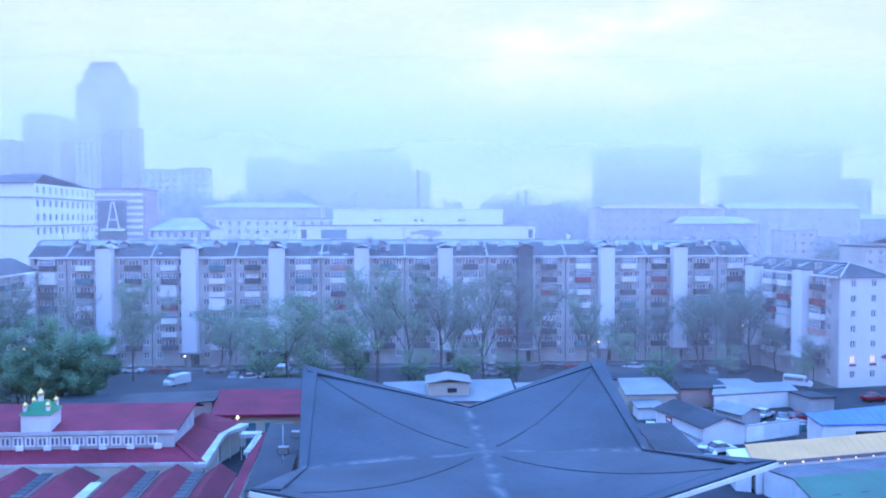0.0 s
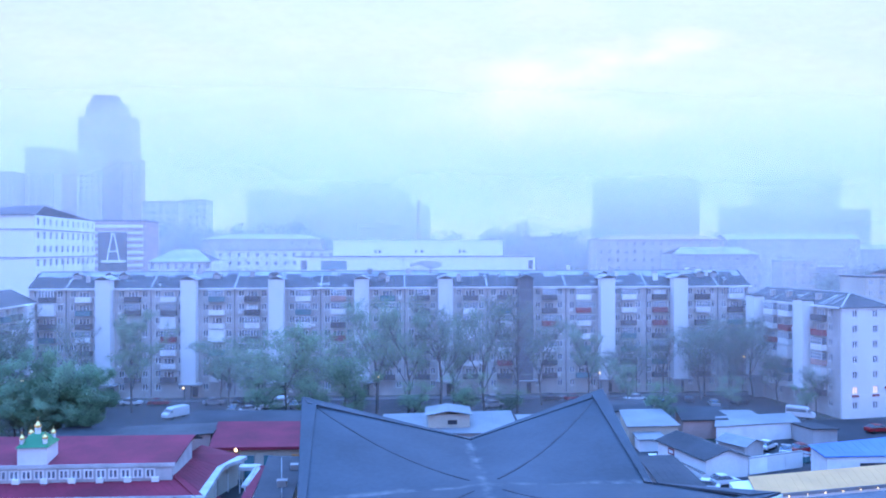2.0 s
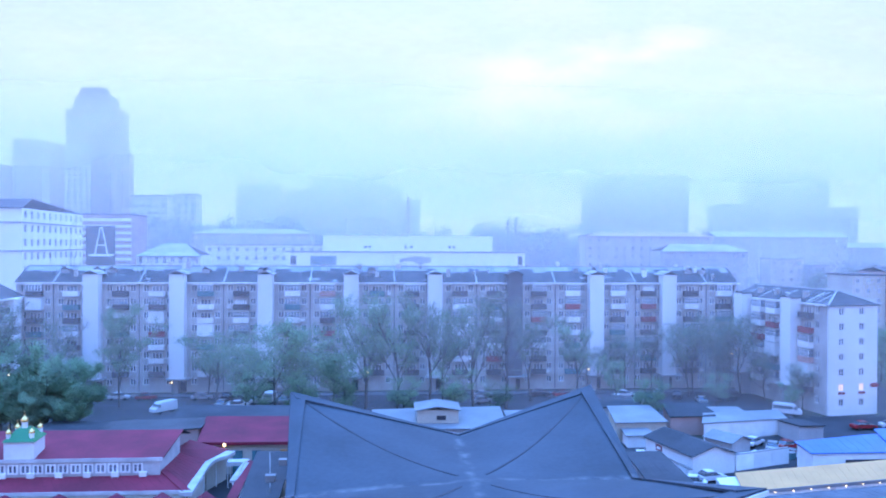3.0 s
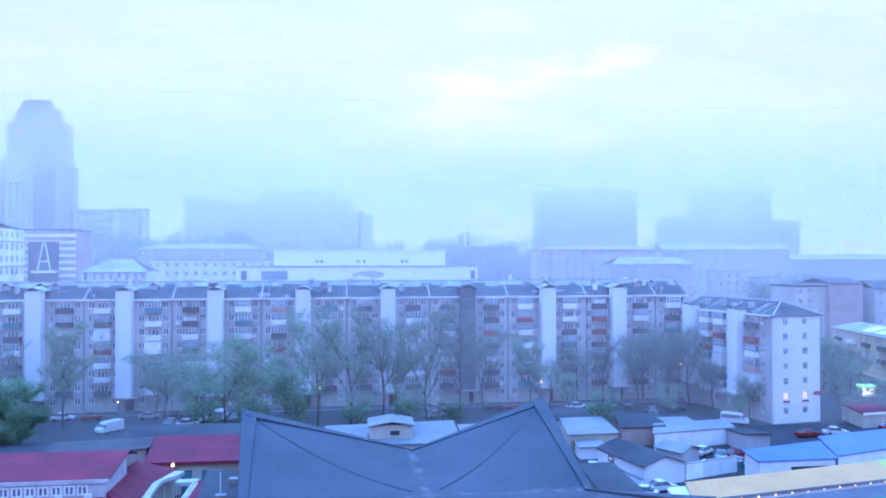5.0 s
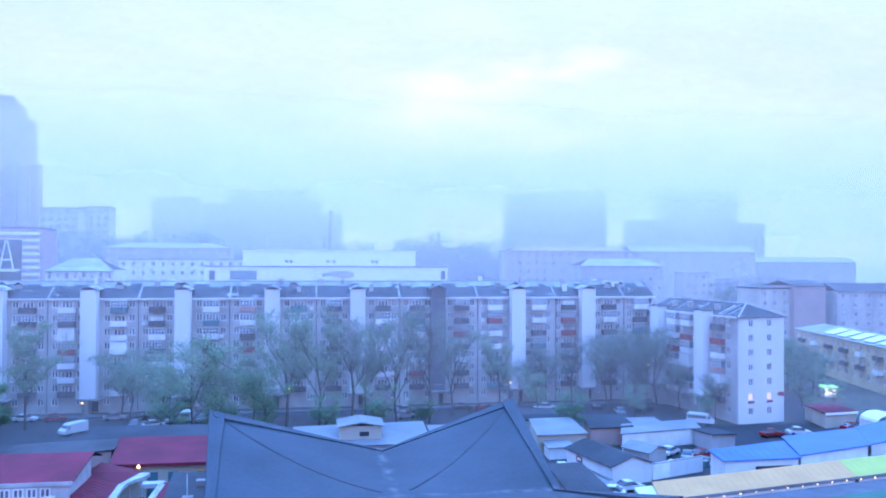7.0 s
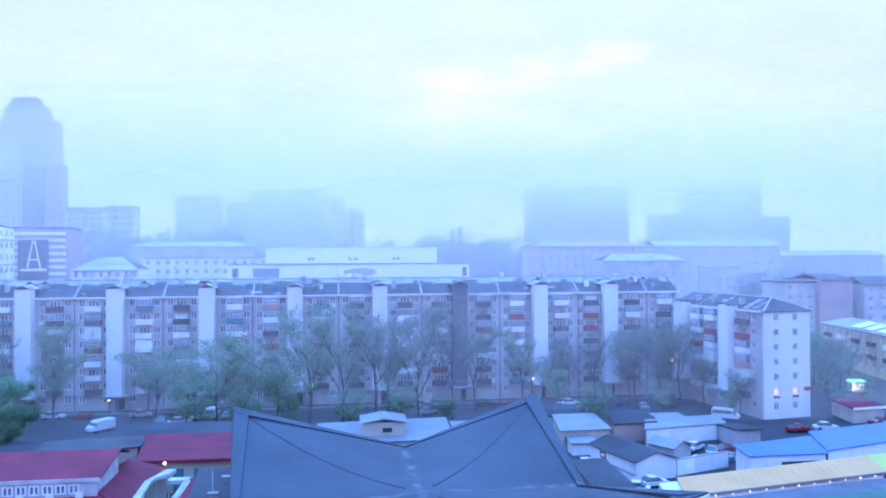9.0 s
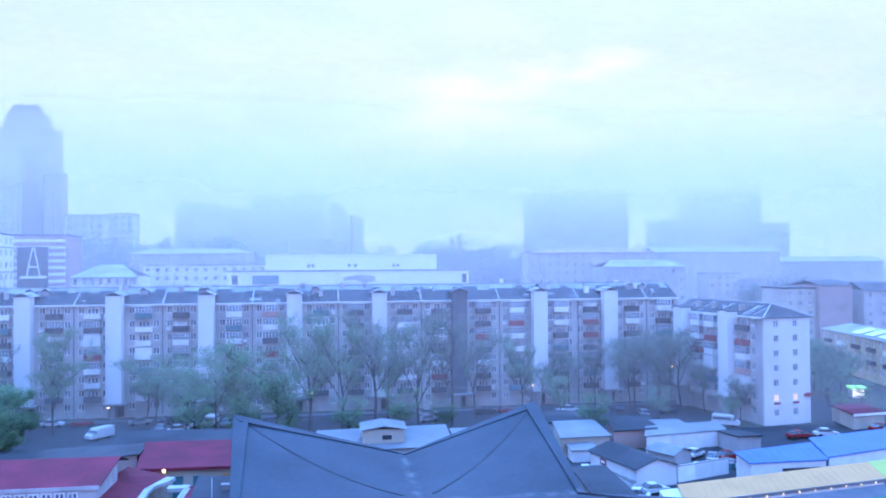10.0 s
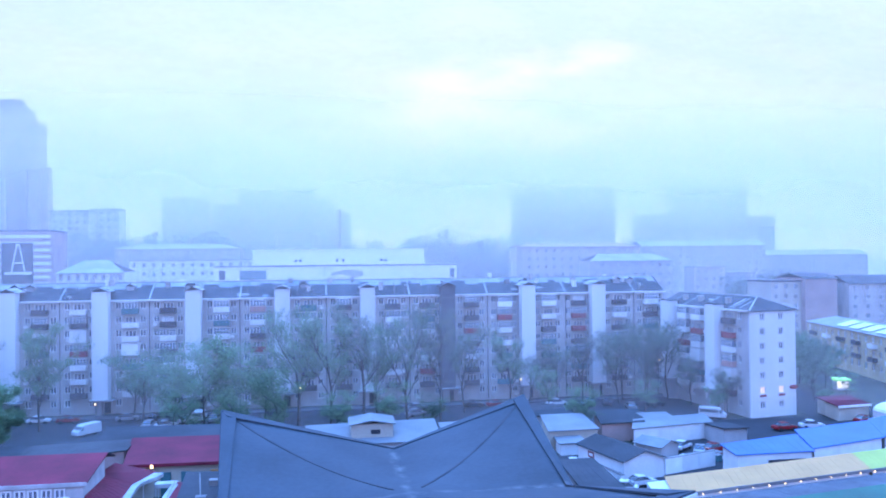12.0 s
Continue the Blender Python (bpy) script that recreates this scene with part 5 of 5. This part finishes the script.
white = house("exhibition_hall", "big blank white hall in two steps", -21.4, 300, 62.5, 30, 34.3, 8, 0, BRIGHTWHITE, WHITE, "flat", 0)
# the low front's grey roof band paints the shadow line below the upper step
slabb = house("exhibition_hall", "long white low front of the hall", -33.5, 290, 85, 9.5, 28.6, 7, 0, BRIGHTWHITE, CONCRETE, "flat", 0)
for x, w in ((1.5, 2.0), (8.5, 9.0), (82.5, 1.5)):
    bm = bmesh.new()
    box(bm, x, x + w, -0.08, -0.002, 24.3, 27.4)
    part("banner", bm, COLS["teal"] if w > 3 else DARKWALL, slabb)
bm = bmesh.new()
for i in range(14):
    x = 40 + i * 0.8
    box(bm, x, x + 0.85, -0.08, -0.002, 25.2 + 0.5 * math.sin(i * 0.5), 26.4 + 1.0 * math.sin(i * 0.22))
part("mural", bm, GREYWALL, slabb, "faded grey mural")
for x in (15.0, 16.6, 46.0, 47.6, 29.8, 32.0):
    bm = bmesh.new()
    box(bm, x, x + 0.9, -0.08, -0.002, 30.2, 31.1)
    part("vent", bm, DARKWALL, white)

for lab, x, y, w, h, cols, fl in (("dim foggy tower block with many windows", 155, 600, 38, 82, 8, 24), ("dim foggy tower block", 194, 606, 40, 84, 8, 24),
                                 ("very dim tower block deep in fog", 306, 650, 64, 92, 10, 26), ("very dim low block in fog", 280, 660, 26, 66, 5, 18), ("very dim slab in fog", 368, 660, 34, 64, 6, 18),
                                 ("ghostly slab block in thick fog", -123, 700, 36, 82, 7, 22), ("ghostly slab block in thick fog", -84, 712, 22, 78, 4, 21), ("ghostly slab block in thick fog", -61, 705, 30, 88, 5, 24), ("ghostly slab block in thick fog", -30, 716, 32, 92, 5, 25),
                                 ("ghostly slab block in thick fog", 3, 708, 14, 82, 3, 22), ("ghostly block in thick fog", 18, 720, 16, 71, 3, 18)):
    house("foggy_tower", lab, x, y, w, 24, h, fl, cols, GREYWALL, GREYWALL, "flat", 0, winw=2.2, winh=1.7)

house("old_house", "pale five-storey house with a reddish roof", 84, 330, 54, 14, 35.4, 10, 15, CREAM, PINK, "hip", 0, rise=1.6, winw=1.2)
house("old_house", "pale house with a grey roof", 105, 300, 34, 12, 29.5, 8, 10, GREYWALL, ROOFPALE, "hip", 0, rise=2.5)
house("old_house", "long pale house with rows of windows", 160, 380, 66, 15, 36, 10, 18, GREYWALL, ROOFPALE, "gable", 0, rise=2.5)
house("old_house", "pale long house at the fog's edge", 228, 400, 70, 15, 31, 9, 18, GREYWALL, ROOFPALE, "gable", 0, rise=2.5)
house("old_house", "pale house end above the roofs", 148, 300, 13, 9, 26.5, 8, 4, CREAM, ROOFPALE, "flat", 0)
house("old_house", "low pale house behind the block", 161.5, 303, 14, 9, 24, 7, 4, GREYWALL, ROOFPALE, "flat", 0)
for x, y, h in ((16.3, 500, 61), (70.5, 450, 44.5), (75.5, 455, 47)):
    b = thing("factory_chimney", "tall dim factory chimney in the haze", "chimney", (x, y, 0), group="factory chimneys")
    bm = bmesh.new()
    lathe(bm, 0, 0, [(1.6, 0), (1.0, h - 1), (1.2, h - 1), (1.2, h)], 12)
    part("stack", bm, PINK, b)
house("factory", "brownish factory hall in haze", 60, 440, 42, 20, 38, 10, 8, PINK, ROOFDARK, "flat", 0)

house("apartment_house", "pale house with balconies and a dark roof", 142, 236, 10.2, 14, 22.6, 7, 3, CREAM, ROOFDARK, "flat", 0)
house("apartment_house", "house with a blank pink end wall", 152.4, 234, 11.0, 16, 23.6, 7, 0, PINK, ROOFDARK, "gable", 0, rise=1.6)
house("apartment_house", "brown apartment house with a dark roof", 166, 232, 50, 14, 22.0, 7, 12, BRICKWALL, ROOFDARK, "gable", -6, rise=2.4)
yh = house("yellow_house", "yellow three-storey house with balconies and a pale tin roof", 147.0, 225.0, 60, 12, 11.2, 3, 15, OCHRE, ROOFPALE, "hip", -102.3, rise=1.8)
for k in range(6):
    for f in (1, 2):
        yb = put("balcony", BALC["slab"], yh, (6 + 9.2 * k, 0, 1.2 + f * 3.3))
        put("parapet", BALC["parapet_dark" if (k + f) % 3 else "parapet_white"], yb)
for k in range(5):
    bm = bmesh.new()
    x = 20 + 7.5 * k
    slab(bm, [(x, 0.2, 11.75), (x + 5.5, 0.2, 11.75), (x + 5.5, 4.6, 12.95), (x, 4.6, 12.95)], 0.1)
    part("tin_patch", bm, WHITE, yh, "newer white tin roof sheet")

# ---- mist between the houses, thicker towards the low cloud ----
for i, (y, lo, hi, top, f0, f1) in enumerate(((144.3, 0.14, 0.14, 110, 0.1, 0.2), (205, 0.10, 0.14, 110, 0.12, 0.24), (272, 0.16, 0.22, 110, 0.12, 0.24), (330, 0.19, 0.30, 130, 0.12, 0.24), (376, 0.15, 0.60, 112, 0.16, 0.27),
                                              (552, 0.30, 0.86, 92, 0.08, 0.19), (760, 0.72, 0.90, 110, 0.03, 0.17))):
    bm = bmesh.new()
    tall = 900 if y > 700 else 260
    v = [bm.verts.new(p) for p in ((-1200, 0, 0), (1200, 0, 0), (1200, 0, tall), (-1200, 0, tall))]
    bm.faces.new(v)
    ob = tagged(new("mist_bank", data("mist_bank", bm, mist("mist", lo, hi, top, i + 1, 31.5 + f0 * y, 31.5 + f1 * y, 0.48 if y > 700 else 0.0))), "thin pale bank of city fog", "mist", kind="stuff")
    ob.matrix_basis = pose(0, y, 0, -20 if i else 0)


# ---- trees ----
def tree_meshes(height, spread, leaves, leafsize, seed, bare=0.0):
    r = random.Random(seed)
    trunk, twigs, crown = bmesh.new(), bmesh.new(), bmesh.new()
    ends = []

    def limb(p, d, length, rad, depth):
        bend = Vector((r.uniform(-1, 1), r.uniform(-1, 1), 0)) * 0.06 * length
        mid, q = p + d * length * 0.5 + bend, p + d * length
        if depth == 0:
            tube(trunk, p, mid, rad, rad * 0.85, 8)
            tube(trunk, mid, q, rad * 0.85, rad * 0.55, 8)
        elif depth < 3:
            tube(trunk, p, mid, rad, rad * 0.7, 5)
            tube(trunk, mid, q, rad * 0.7, rad * 0.3, 5)
        else:
            tube(twigs, p, q, rad, rad * 0.3, 3)
        if depth >= 2:
            ends.append((p, q))
        if depth == 4:
            return
        for i in range((7, 5, 5, 4)[depth]):
            s = (0.3 + 0.7 * (i + r.random()) / 7) if depth == 0 else r.uniform(0.3, 1.0)
            a = i * 2.4 + r.uniform(-0.6, 0.6)
            up = r.uniform(0.25, 0.9)
            side = Vector((math.cos(a), math.sin(a), 0)) * spread * 1.6 * r.uniform(0.7, 1.2)
            dd = (d * 0.45 + side + Vector((0, 0, up))).normalized()
            along = p + d * length * s + (bend * (1 - abs(2 * s - 1)))
            limb(along, dd, length * r.uniform(0.42, 0.62), rad * 0.5, depth + 1)

    limb(Vector((0, 0, -0.2)), Vector((r.uniform(-0.05, 0.05), r.uniform(-0.05, 0.05), 1)), height * 0.66, height * 0.012, 0)
    for _ in range(leaves):
        p, q = r.choice(ends)
        c = p.lerp(q, r.random()) + Vector((r.gauss(0, 0.4), r.gauss(0, 0.4), r.gauss(0, 0.35)))
        u = Vector((r.gauss(0, 1), r.gauss(0, 1), r.gauss(0, 1))).normalized()
        w = u.orthogonal().normalized()
        s = leafsize * r.uniform(0.6, 1.3)
        vs = [crown.verts.new(c + u * s), crown.verts.new(c + w * s * 0.6), crown.verts.new(c - u * s), crown.verts.new(c - w * s * 0.6)]
        crown.faces.new(vs)
    return trunk, twigs, crown


def tree(label, at, height, spread, leaves, leafsize, seed, leaf_m):
    b = thing("tree", label, "tree", at, random.Random(seed).uniform(0, 360), group="courtyard trees")
    t, w, c = tree_meshes(height, spread, leaves, leafsize, seed)
    part("trunk", t, BARK, b)
    part("branchwork", w, TWIG, b)
    part("crown", c, leaf_m, b, "thin fresh green leaves")
    return b


SPARSE = tree("tall spring tree with thin fresh leaves", (3, 150, 0), 21, 0.42, 10000, 0.15, 1, LEAF)
SPARSE2 = tree("tall nearly bare spring tree", (17, 148, 0), 22, 0.36, 4000, 0.14, 2, LEAFDARK)
LEAFY = tree("broad green tree in young leaf", (-53, 134, 0), 15, 0.85, 16000, 0.16, 3, LEAF)
BUSHY = tree("dense small tree in dull young leaf", (-33, 166, 0), 13, 0.8, 5500, 0.14, 4, LEAF)
DARKT = tree("dark twiggy tree in front of the corner", (70, 166, 0), 17, 0.6, 4500, 0.14, 5, LEAFDARK)
MORE = [(SPARSE, -3, 156, 20, 40), (BUSHY, -15, 152, 15, 130), (SPARSE2, 9, 152, 22, 80), (SPARSE, 12, 157, 18, 260), (SPARSE2, 24, 155, 21, 200), (SPARSE2, 30, 162, 17, 300), (BUSHY, 13, 145, 9, 60),
        (BUSHY, -19, 149, 17, 10), (BUSHY, -9, 148, 16, 99), (BUSHY, -26, 158, 13, 150), (SPARSE, 40, 164, 15, 33), (DARKT, 64, 165, 15, 70), (DARKT, 76, 167, 17, 140), (SPARSE2, 57, 168, 14, 210),
        (LEAFY, -60, 134, 13, 80), (SPARSE2, -68, 150, 20, 20), (SPARSE2, -60, 158, 17, 70), (DARKT, -68, 140, 18, 250), (SPARSE, -50, 160, 18, 310), (BUSHY, -35, 168, 13, 77),
        (DARKT, 80, 149, 9, 12), (BUSHY, 111, 178, 12, 200), (BUSHY, 118, 174, 9, 20), (BUSHY, 108, 190, 14, 340), (LEAFY, 150, 172, 18, 10), (DARKT, 104, 200, 15, 50), (DARKT, 150, 266, 24, 20), (DARKT, 159, 268, 26, 220), (BUSHY, -55, 130.5, 8, 5), (BUSHY, -50, 132, 7, 100), (BUSHY, -59, 131, 9, 200), (LEAFY, -49, 136, 11, 300), (BUSHY, -22, 143.2, 10, 30), (BUSHY, -14, 143.0, 9, 170), (BUSHY, -6, 143.3, 10, 270), (BUSHY, 4, 143.2, 8, 20), (BUSHY, 21, 143.3, 7, 220), (DARKT, 118, 190, 14, 40), (DARKT, 122, 202, 14, 140), (BUSHY, 116, 184, 12, 300), (DARKT, 124, 178, 10, 60), (BUSHY, 64, 151, 7, 0), (BUSHY, 77, 147.5, 6, 90), (DARKT, 69, 162, 16, 200), (BUSHY, 112, 158, 6, 0),
        (BUSHY, 47, 139, 8, 0), (SPARSE, 44, 150, 10, 66),
        (DARKT, 52, 170.5, 13, 15), (DARKT, 66.5, 169.5, 17, 185), (DARKT, 78, 160, 10, 120), (DARKT, 46, 171, 10, 240),
        (LEAFY, -57, 130.5, 9.5, 40), (LEAFY, -52.5, 129.6, 8.5, 130), (LEAFY, -48.5, 130.6, 9, 220), (LEAFY, -54.5, 133, 12, 310),
        (DARKT, 106, 160, 9, 75), (DARKT, 110, 166, 11, 165), (DARKT, 113, 172, 12, 255), (BUSHY, 102, 151, 5, 20), (DARKT, 116, 181, 12, 345), (DARKT, 128, 196, 11, 30)]
BASEH = {SPARSE: 21, SPARSE2: 22, LEAFY: 15, BUSHY: 13, DARKT: 17}
for src, x, y, h, turn in MORE:
    ob = copy_thing(src, pose(x, y, 0, 0, 0, turn))
    ob.scale = [h / BASEH[src]] * 3
# distant belts of trees in the fog
rt = random.Random(9)
for i in range(46):
    x, y = rt.uniform(-110, 230), rt.choice((388, 396, 404, 470, 490))
    if i < 14:
        x, y = rt.uniform(-100, -40), rt.uniform(370, 400)
    src = rt.choice((BUSHY, DARKT, BUSHY))
    ob = copy_thing(src, pose(x, y, 0, 0, 0, rt.uniform(0, 360)))
    ob.scale = [rt.uniform(34, 42) / BASEH[src]] * 3
    tagged(ob, "dim tree in the distant haze", group="distant trees")


# ---- vehicles ----
def car_data(kind, paint):
    body, cab = bmesh.new(), bmesh.new()
    if kind == "car":
        prof = [(-2.1, 0.35), (2.1, 0.35), (2.15, 0.75), (1.2, 0.92), (-1.7, 0.95), (-2.12, 0.85)]
        roofp = [(1.05, 0.93), (0.35, 1.42), (-0.95, 1.45), (-1.65, 0.95)]
        W = 0.86
    else:
        prof = [(-2.5, 0.4), (2.5, 0.4), (2.5, 1.0), (1.9, 1.25), (1.35, 1.95), (1.0, 2.1), (-2.45, 2.15), (-2.5, 1.9)]
        roofp = [(1.93, 1.22), (1.42, 1.86), (1.36, 1.86), (1.36, 1.22)]
        W = 0.95

    def extrude(bm, pr, w, tw):
        a = [bm.verts.new((x, -(w if z < 1.0 or kind != "car" else tw), z)) for x, z in pr]
        b = [bm.verts.new((x, (w if z < 1.0 or kind != "car" else tw), z)) for x, z in pr]
        bm.faces.new(a)
        bm.faces.new(b[::-1])
        for i in range(len(pr)):
            j = (i + 1) % len(pr)
            bm.faces.new((a[i], b[i], b[j], a[j]))

    extrude(body, prof, W, W)
    bmesh.ops.bevel(body, geom=body.edges[:], offset=0.07, segments=2, affect="EDGES")
    if kind == "car":
        extrude(body, [(0.3, 1.43), (0.3, 1.49), (-0.9, 1.51), (-0.9, 1.45)], 0.66, 0.66)
    if kind == "minibus":
        extrude(cab, [(1.1, 1.25), (1.05, 1.8), (-2.3, 1.85), (-2.3, 1.25)], W + 0.012, W + 0.012)
        extrude(cab, [(-2.3, 1.3), (-2.3, 1.85), (-2.515, 1.85), (-2.515, 1.3)], W - 0.15, W - 0.15)
    extrude(cab, roofp, W - 0.05 if kind == "car" else W + 0.01, W - 0.2)
    wheel = bmesh.new()
    tube(wheel, (0, -0.1, 0), (0, 0.1, 0), 0.32, 0.32, 14)
    return data("body", body, paint), data("windows", cab, CARGLASS), data("wheel", wheel, TYRE)


PAINT = {"white": mat("car_white", (0.6, 0.6, 0.6), 0.4, 0.05, 1, 9, 0), "red": mat("car_red", (0.30, 0.025, 0.03), 0.25, 0.05, 1, 9, 0),
         "dark": mat("car_dark", (0.03, 0.03, 0.04), 0.25, 0.05, 1, 9, 0), "silver": mat("car_silver", (0.4, 0.41, 0.43), 0.3, 0.05, 1, 9, 0, metal=0.6)}
CARS = {}


def car(kind, colour, x, y, turn):
    if (kind, colour) not in CARS:
        b = thing("parked_car" if kind == "car" else "parked_van", f"{colour} {kind} parked on the asphalt", kind, (x, y, 0.035), turn, group="parked vehicles")
        me = car_data(kind, PAINT[colour])
        put("body", me[0], b)
        put("cabin_glass", me[1], b)
        for wx in (-1.3, 1.35):
            for wy in (-0.76, 0.76):
                put("wheel", me[2], b, (wx, wy, 0.32))
        CARS[(kind, colour)] = b
        return b
    return copy_thing(CARS[(kind, colour)], pose(x, y, 0.035, 0, 0, turn))


car("van", "white", -40.4, 155.0, 232)
rc = random.Random(3)
for kind, colour, x, y, turn in (("car", "white", -52.5, 168, 0), ("car", "red", -47.0, 167.5, 5), ("car", "dark", -57, 167, 0), ("car", "silver", -36, 167, 10), ("car", "dark", -31, 167.5, 85), ("car", "white", -24.6, 163.5, 80),
                                ("minibus", "white", -22.0, 164.5, 85), ("car", "white", -27.2, 158.5, 20), ("car", "silver", -30.5, 160, 80), ("car", "silver", -19, 163, 85), ("car", "dark", 16, 167, 0), ("car", "silver", 21, 166.5, 5),
                                ("car", "silver", 20, 160.5, 20), ("car", "dark", 33, 167.5, 0), ("car", "red", 37.8, 166.8, 10), ("car", "white", 47.5, 161, 20), ("car", "white", 50.5, 165.5, 15), ("car", "dark", 54, 162, 80),
                                ("car", "silver", 58, 166.5, 75), ("car", "silver", 64, 158.5, 80), ("car", "dark", 61, 164, 75), ("minibus", "white", 75.6, 146.4, -35), ("car", "red", 82.8, 134.0, 5), ("car", "white", 88.5, 134.6, -10),
                                ("car", "red", 100.8, 136.8, 10), ("car", "dark", 70, 160, 30), ("car", "white", 54.6, 125.6, 170), ("car", "red", 63.0, 121.6, 20), ("car", "white", 37.6, 116.4, 170), ("car", "white", 40.4, 103.6, 150), ("car", "white", 44.0, 105.6, 12), ("car", "white", 58.6, 124.0, 40), ("car", "silver", 60.2, 121.0, 60)):
    car(kind, colour, x, y, turn)



# ---- clutter of the yard ----
rk = random.Random(17)
for i in range(34):
    x, y = rk.uniform(51, 66), rk.uniform(108.5, 121)
    if y < 114.5 or 50 < x < 57.5 and 116.5 < y or (x - 63) ** 2 + (y - 121.6) ** 2 < 8 or (x - 60.2) ** 2 + (y - 121) ** 2 < 8:
        continue
    w, d, h = rk.uniform(0.5, 1.6), rk.uniform(0.5, 1.3), rk.uniform(0.4, 1.5)
    b = thing("crate", "stacked market crate covered with a pale sheet", "crate", (x, y, 0.04), rk.uniform(0, 90), group="crates in the yard")
    bm = bmesh.new()
    box(bm, -w / 2, w / 2, -d / 2, d / 2, 0, h)
    bmesh.ops.bevel(bm, geom=bm.edges[:], offset=0.05, segments=1, affect="EDGES")
    part("body", bm, rk.choice((WHITE, GREYWALL, COLS["red"], COLS["teal"], COLS["dark"], WHITE)), b)
    bm = bmesh.new()
    slab(bm, [(-w / 2 - 0.08, -d / 2 - 0.08, h + 0.05), (w / 2 + 0.08, -d / 2 - 0.08, h + 0.03), (w / 2 + 0.08, d / 2 + 0.08, h + 0.09), (-w / 2 - 0.08, d / 2 + 0.08, h + 0.06)], 0.045)
    part("cover", bm, rk.choice((WHITE, METALGREY, GREYWALL)), b)
for i in range(11):
    x = 45.2 + i * 0.8
    b = thing("bollard", "short white painted parking bollard", "bollard", (x, 158.2 - 0.9 * math.sin(i * 1.9), 0.03), group="parking bollards")
    bm = bmesh.new()
    lathe(bm, 0, 0, [(0.12, 0), (0.11, 0.75), (0.06, 0.85)], 8)
    part("post", bm, WHITE, b)

# ---- street lamps ----
def street_lamp(x, y, h):
    b = thing("street_lamp", "slim street lamp with a small warm glowing head", "street lamp", (x, y, 0), group="street lamps")
    bm = bmesh.new()
    tube(bm, (0, 0, 0), (0, 0, h), 0.09, 0.06, 6)
    tube(bm, (0, 0, h), (0.0, -0.8, h + 0.15), 0.05, 0.04, 5)
    part("pole", bm, SHAFTGREY, b)
    bm = bmesh.new()
    lathe(bm, 0, -0.85, [(0.05, h - 0.05), (0.2, h), (0.2, h + 0.15), (0.05, h + 0.25)], 8)
    part("lamp_head", bm, LAMP, b)


for x, y, h in ((-2.6, 160, 6.5), (43.2, 168, 5.5), (75.2, 170.5, 8.3), (-70, 160, 6.5), (-42.8, 171.2, 2.9)):
    street_lamp(x, y, h)

# ---- the building one looks from: a brick pier beside the window ----
bm = bmesh.new()
box(bm, -1.62, -1.13, -0.6, 2.1, 0, 45)
structure("wall_pier", bm, CONCRETE, "mortar core of the brick pier beside the window", "wall")
bm = bmesh.new()
box(bm, -20, 20, -1.2, -0.62, 0, 45)
structure("wall_house", bm, BRICKWALL, "brick wall of the house behind the viewer", "wall")

# bricks of the pier: courses with recessed joints, long and short bricks by turns
rb = random.Random(21)
LONG, SHORT = bmesh.new(), bmesh.new()
box(LONG, 0, 0.13, 0, 0.25, 0, 0.064)
box(SHORT, 0, 0.13, 0, 0.12, 0, 0.064)
PIERBRICK = mat("pale_grey_brick", (0.52, 0.50, 0.47), 0.85, 0.15, 1.5, 40.0, 0.3, perob=0.08)
LONG, SHORT = data("brick", LONG, PIERBRICK), data("brick", SHORT, PIERBRICK)
pier = bpy.data.objects["wall_pier"]
for c in range(48):
    y = 2.11
    k = 0
    while y > 1.2:
        short = (k == 0 and c % 2 == 0)
        y -= 0.12 if short else 0.25
        put("brick", SHORT if short else LONG, pier, (-1.13 + rb.uniform(-0.002, 0.002), y, 29.6 + c * 0.076))
        y -= 0.011
        k += 1
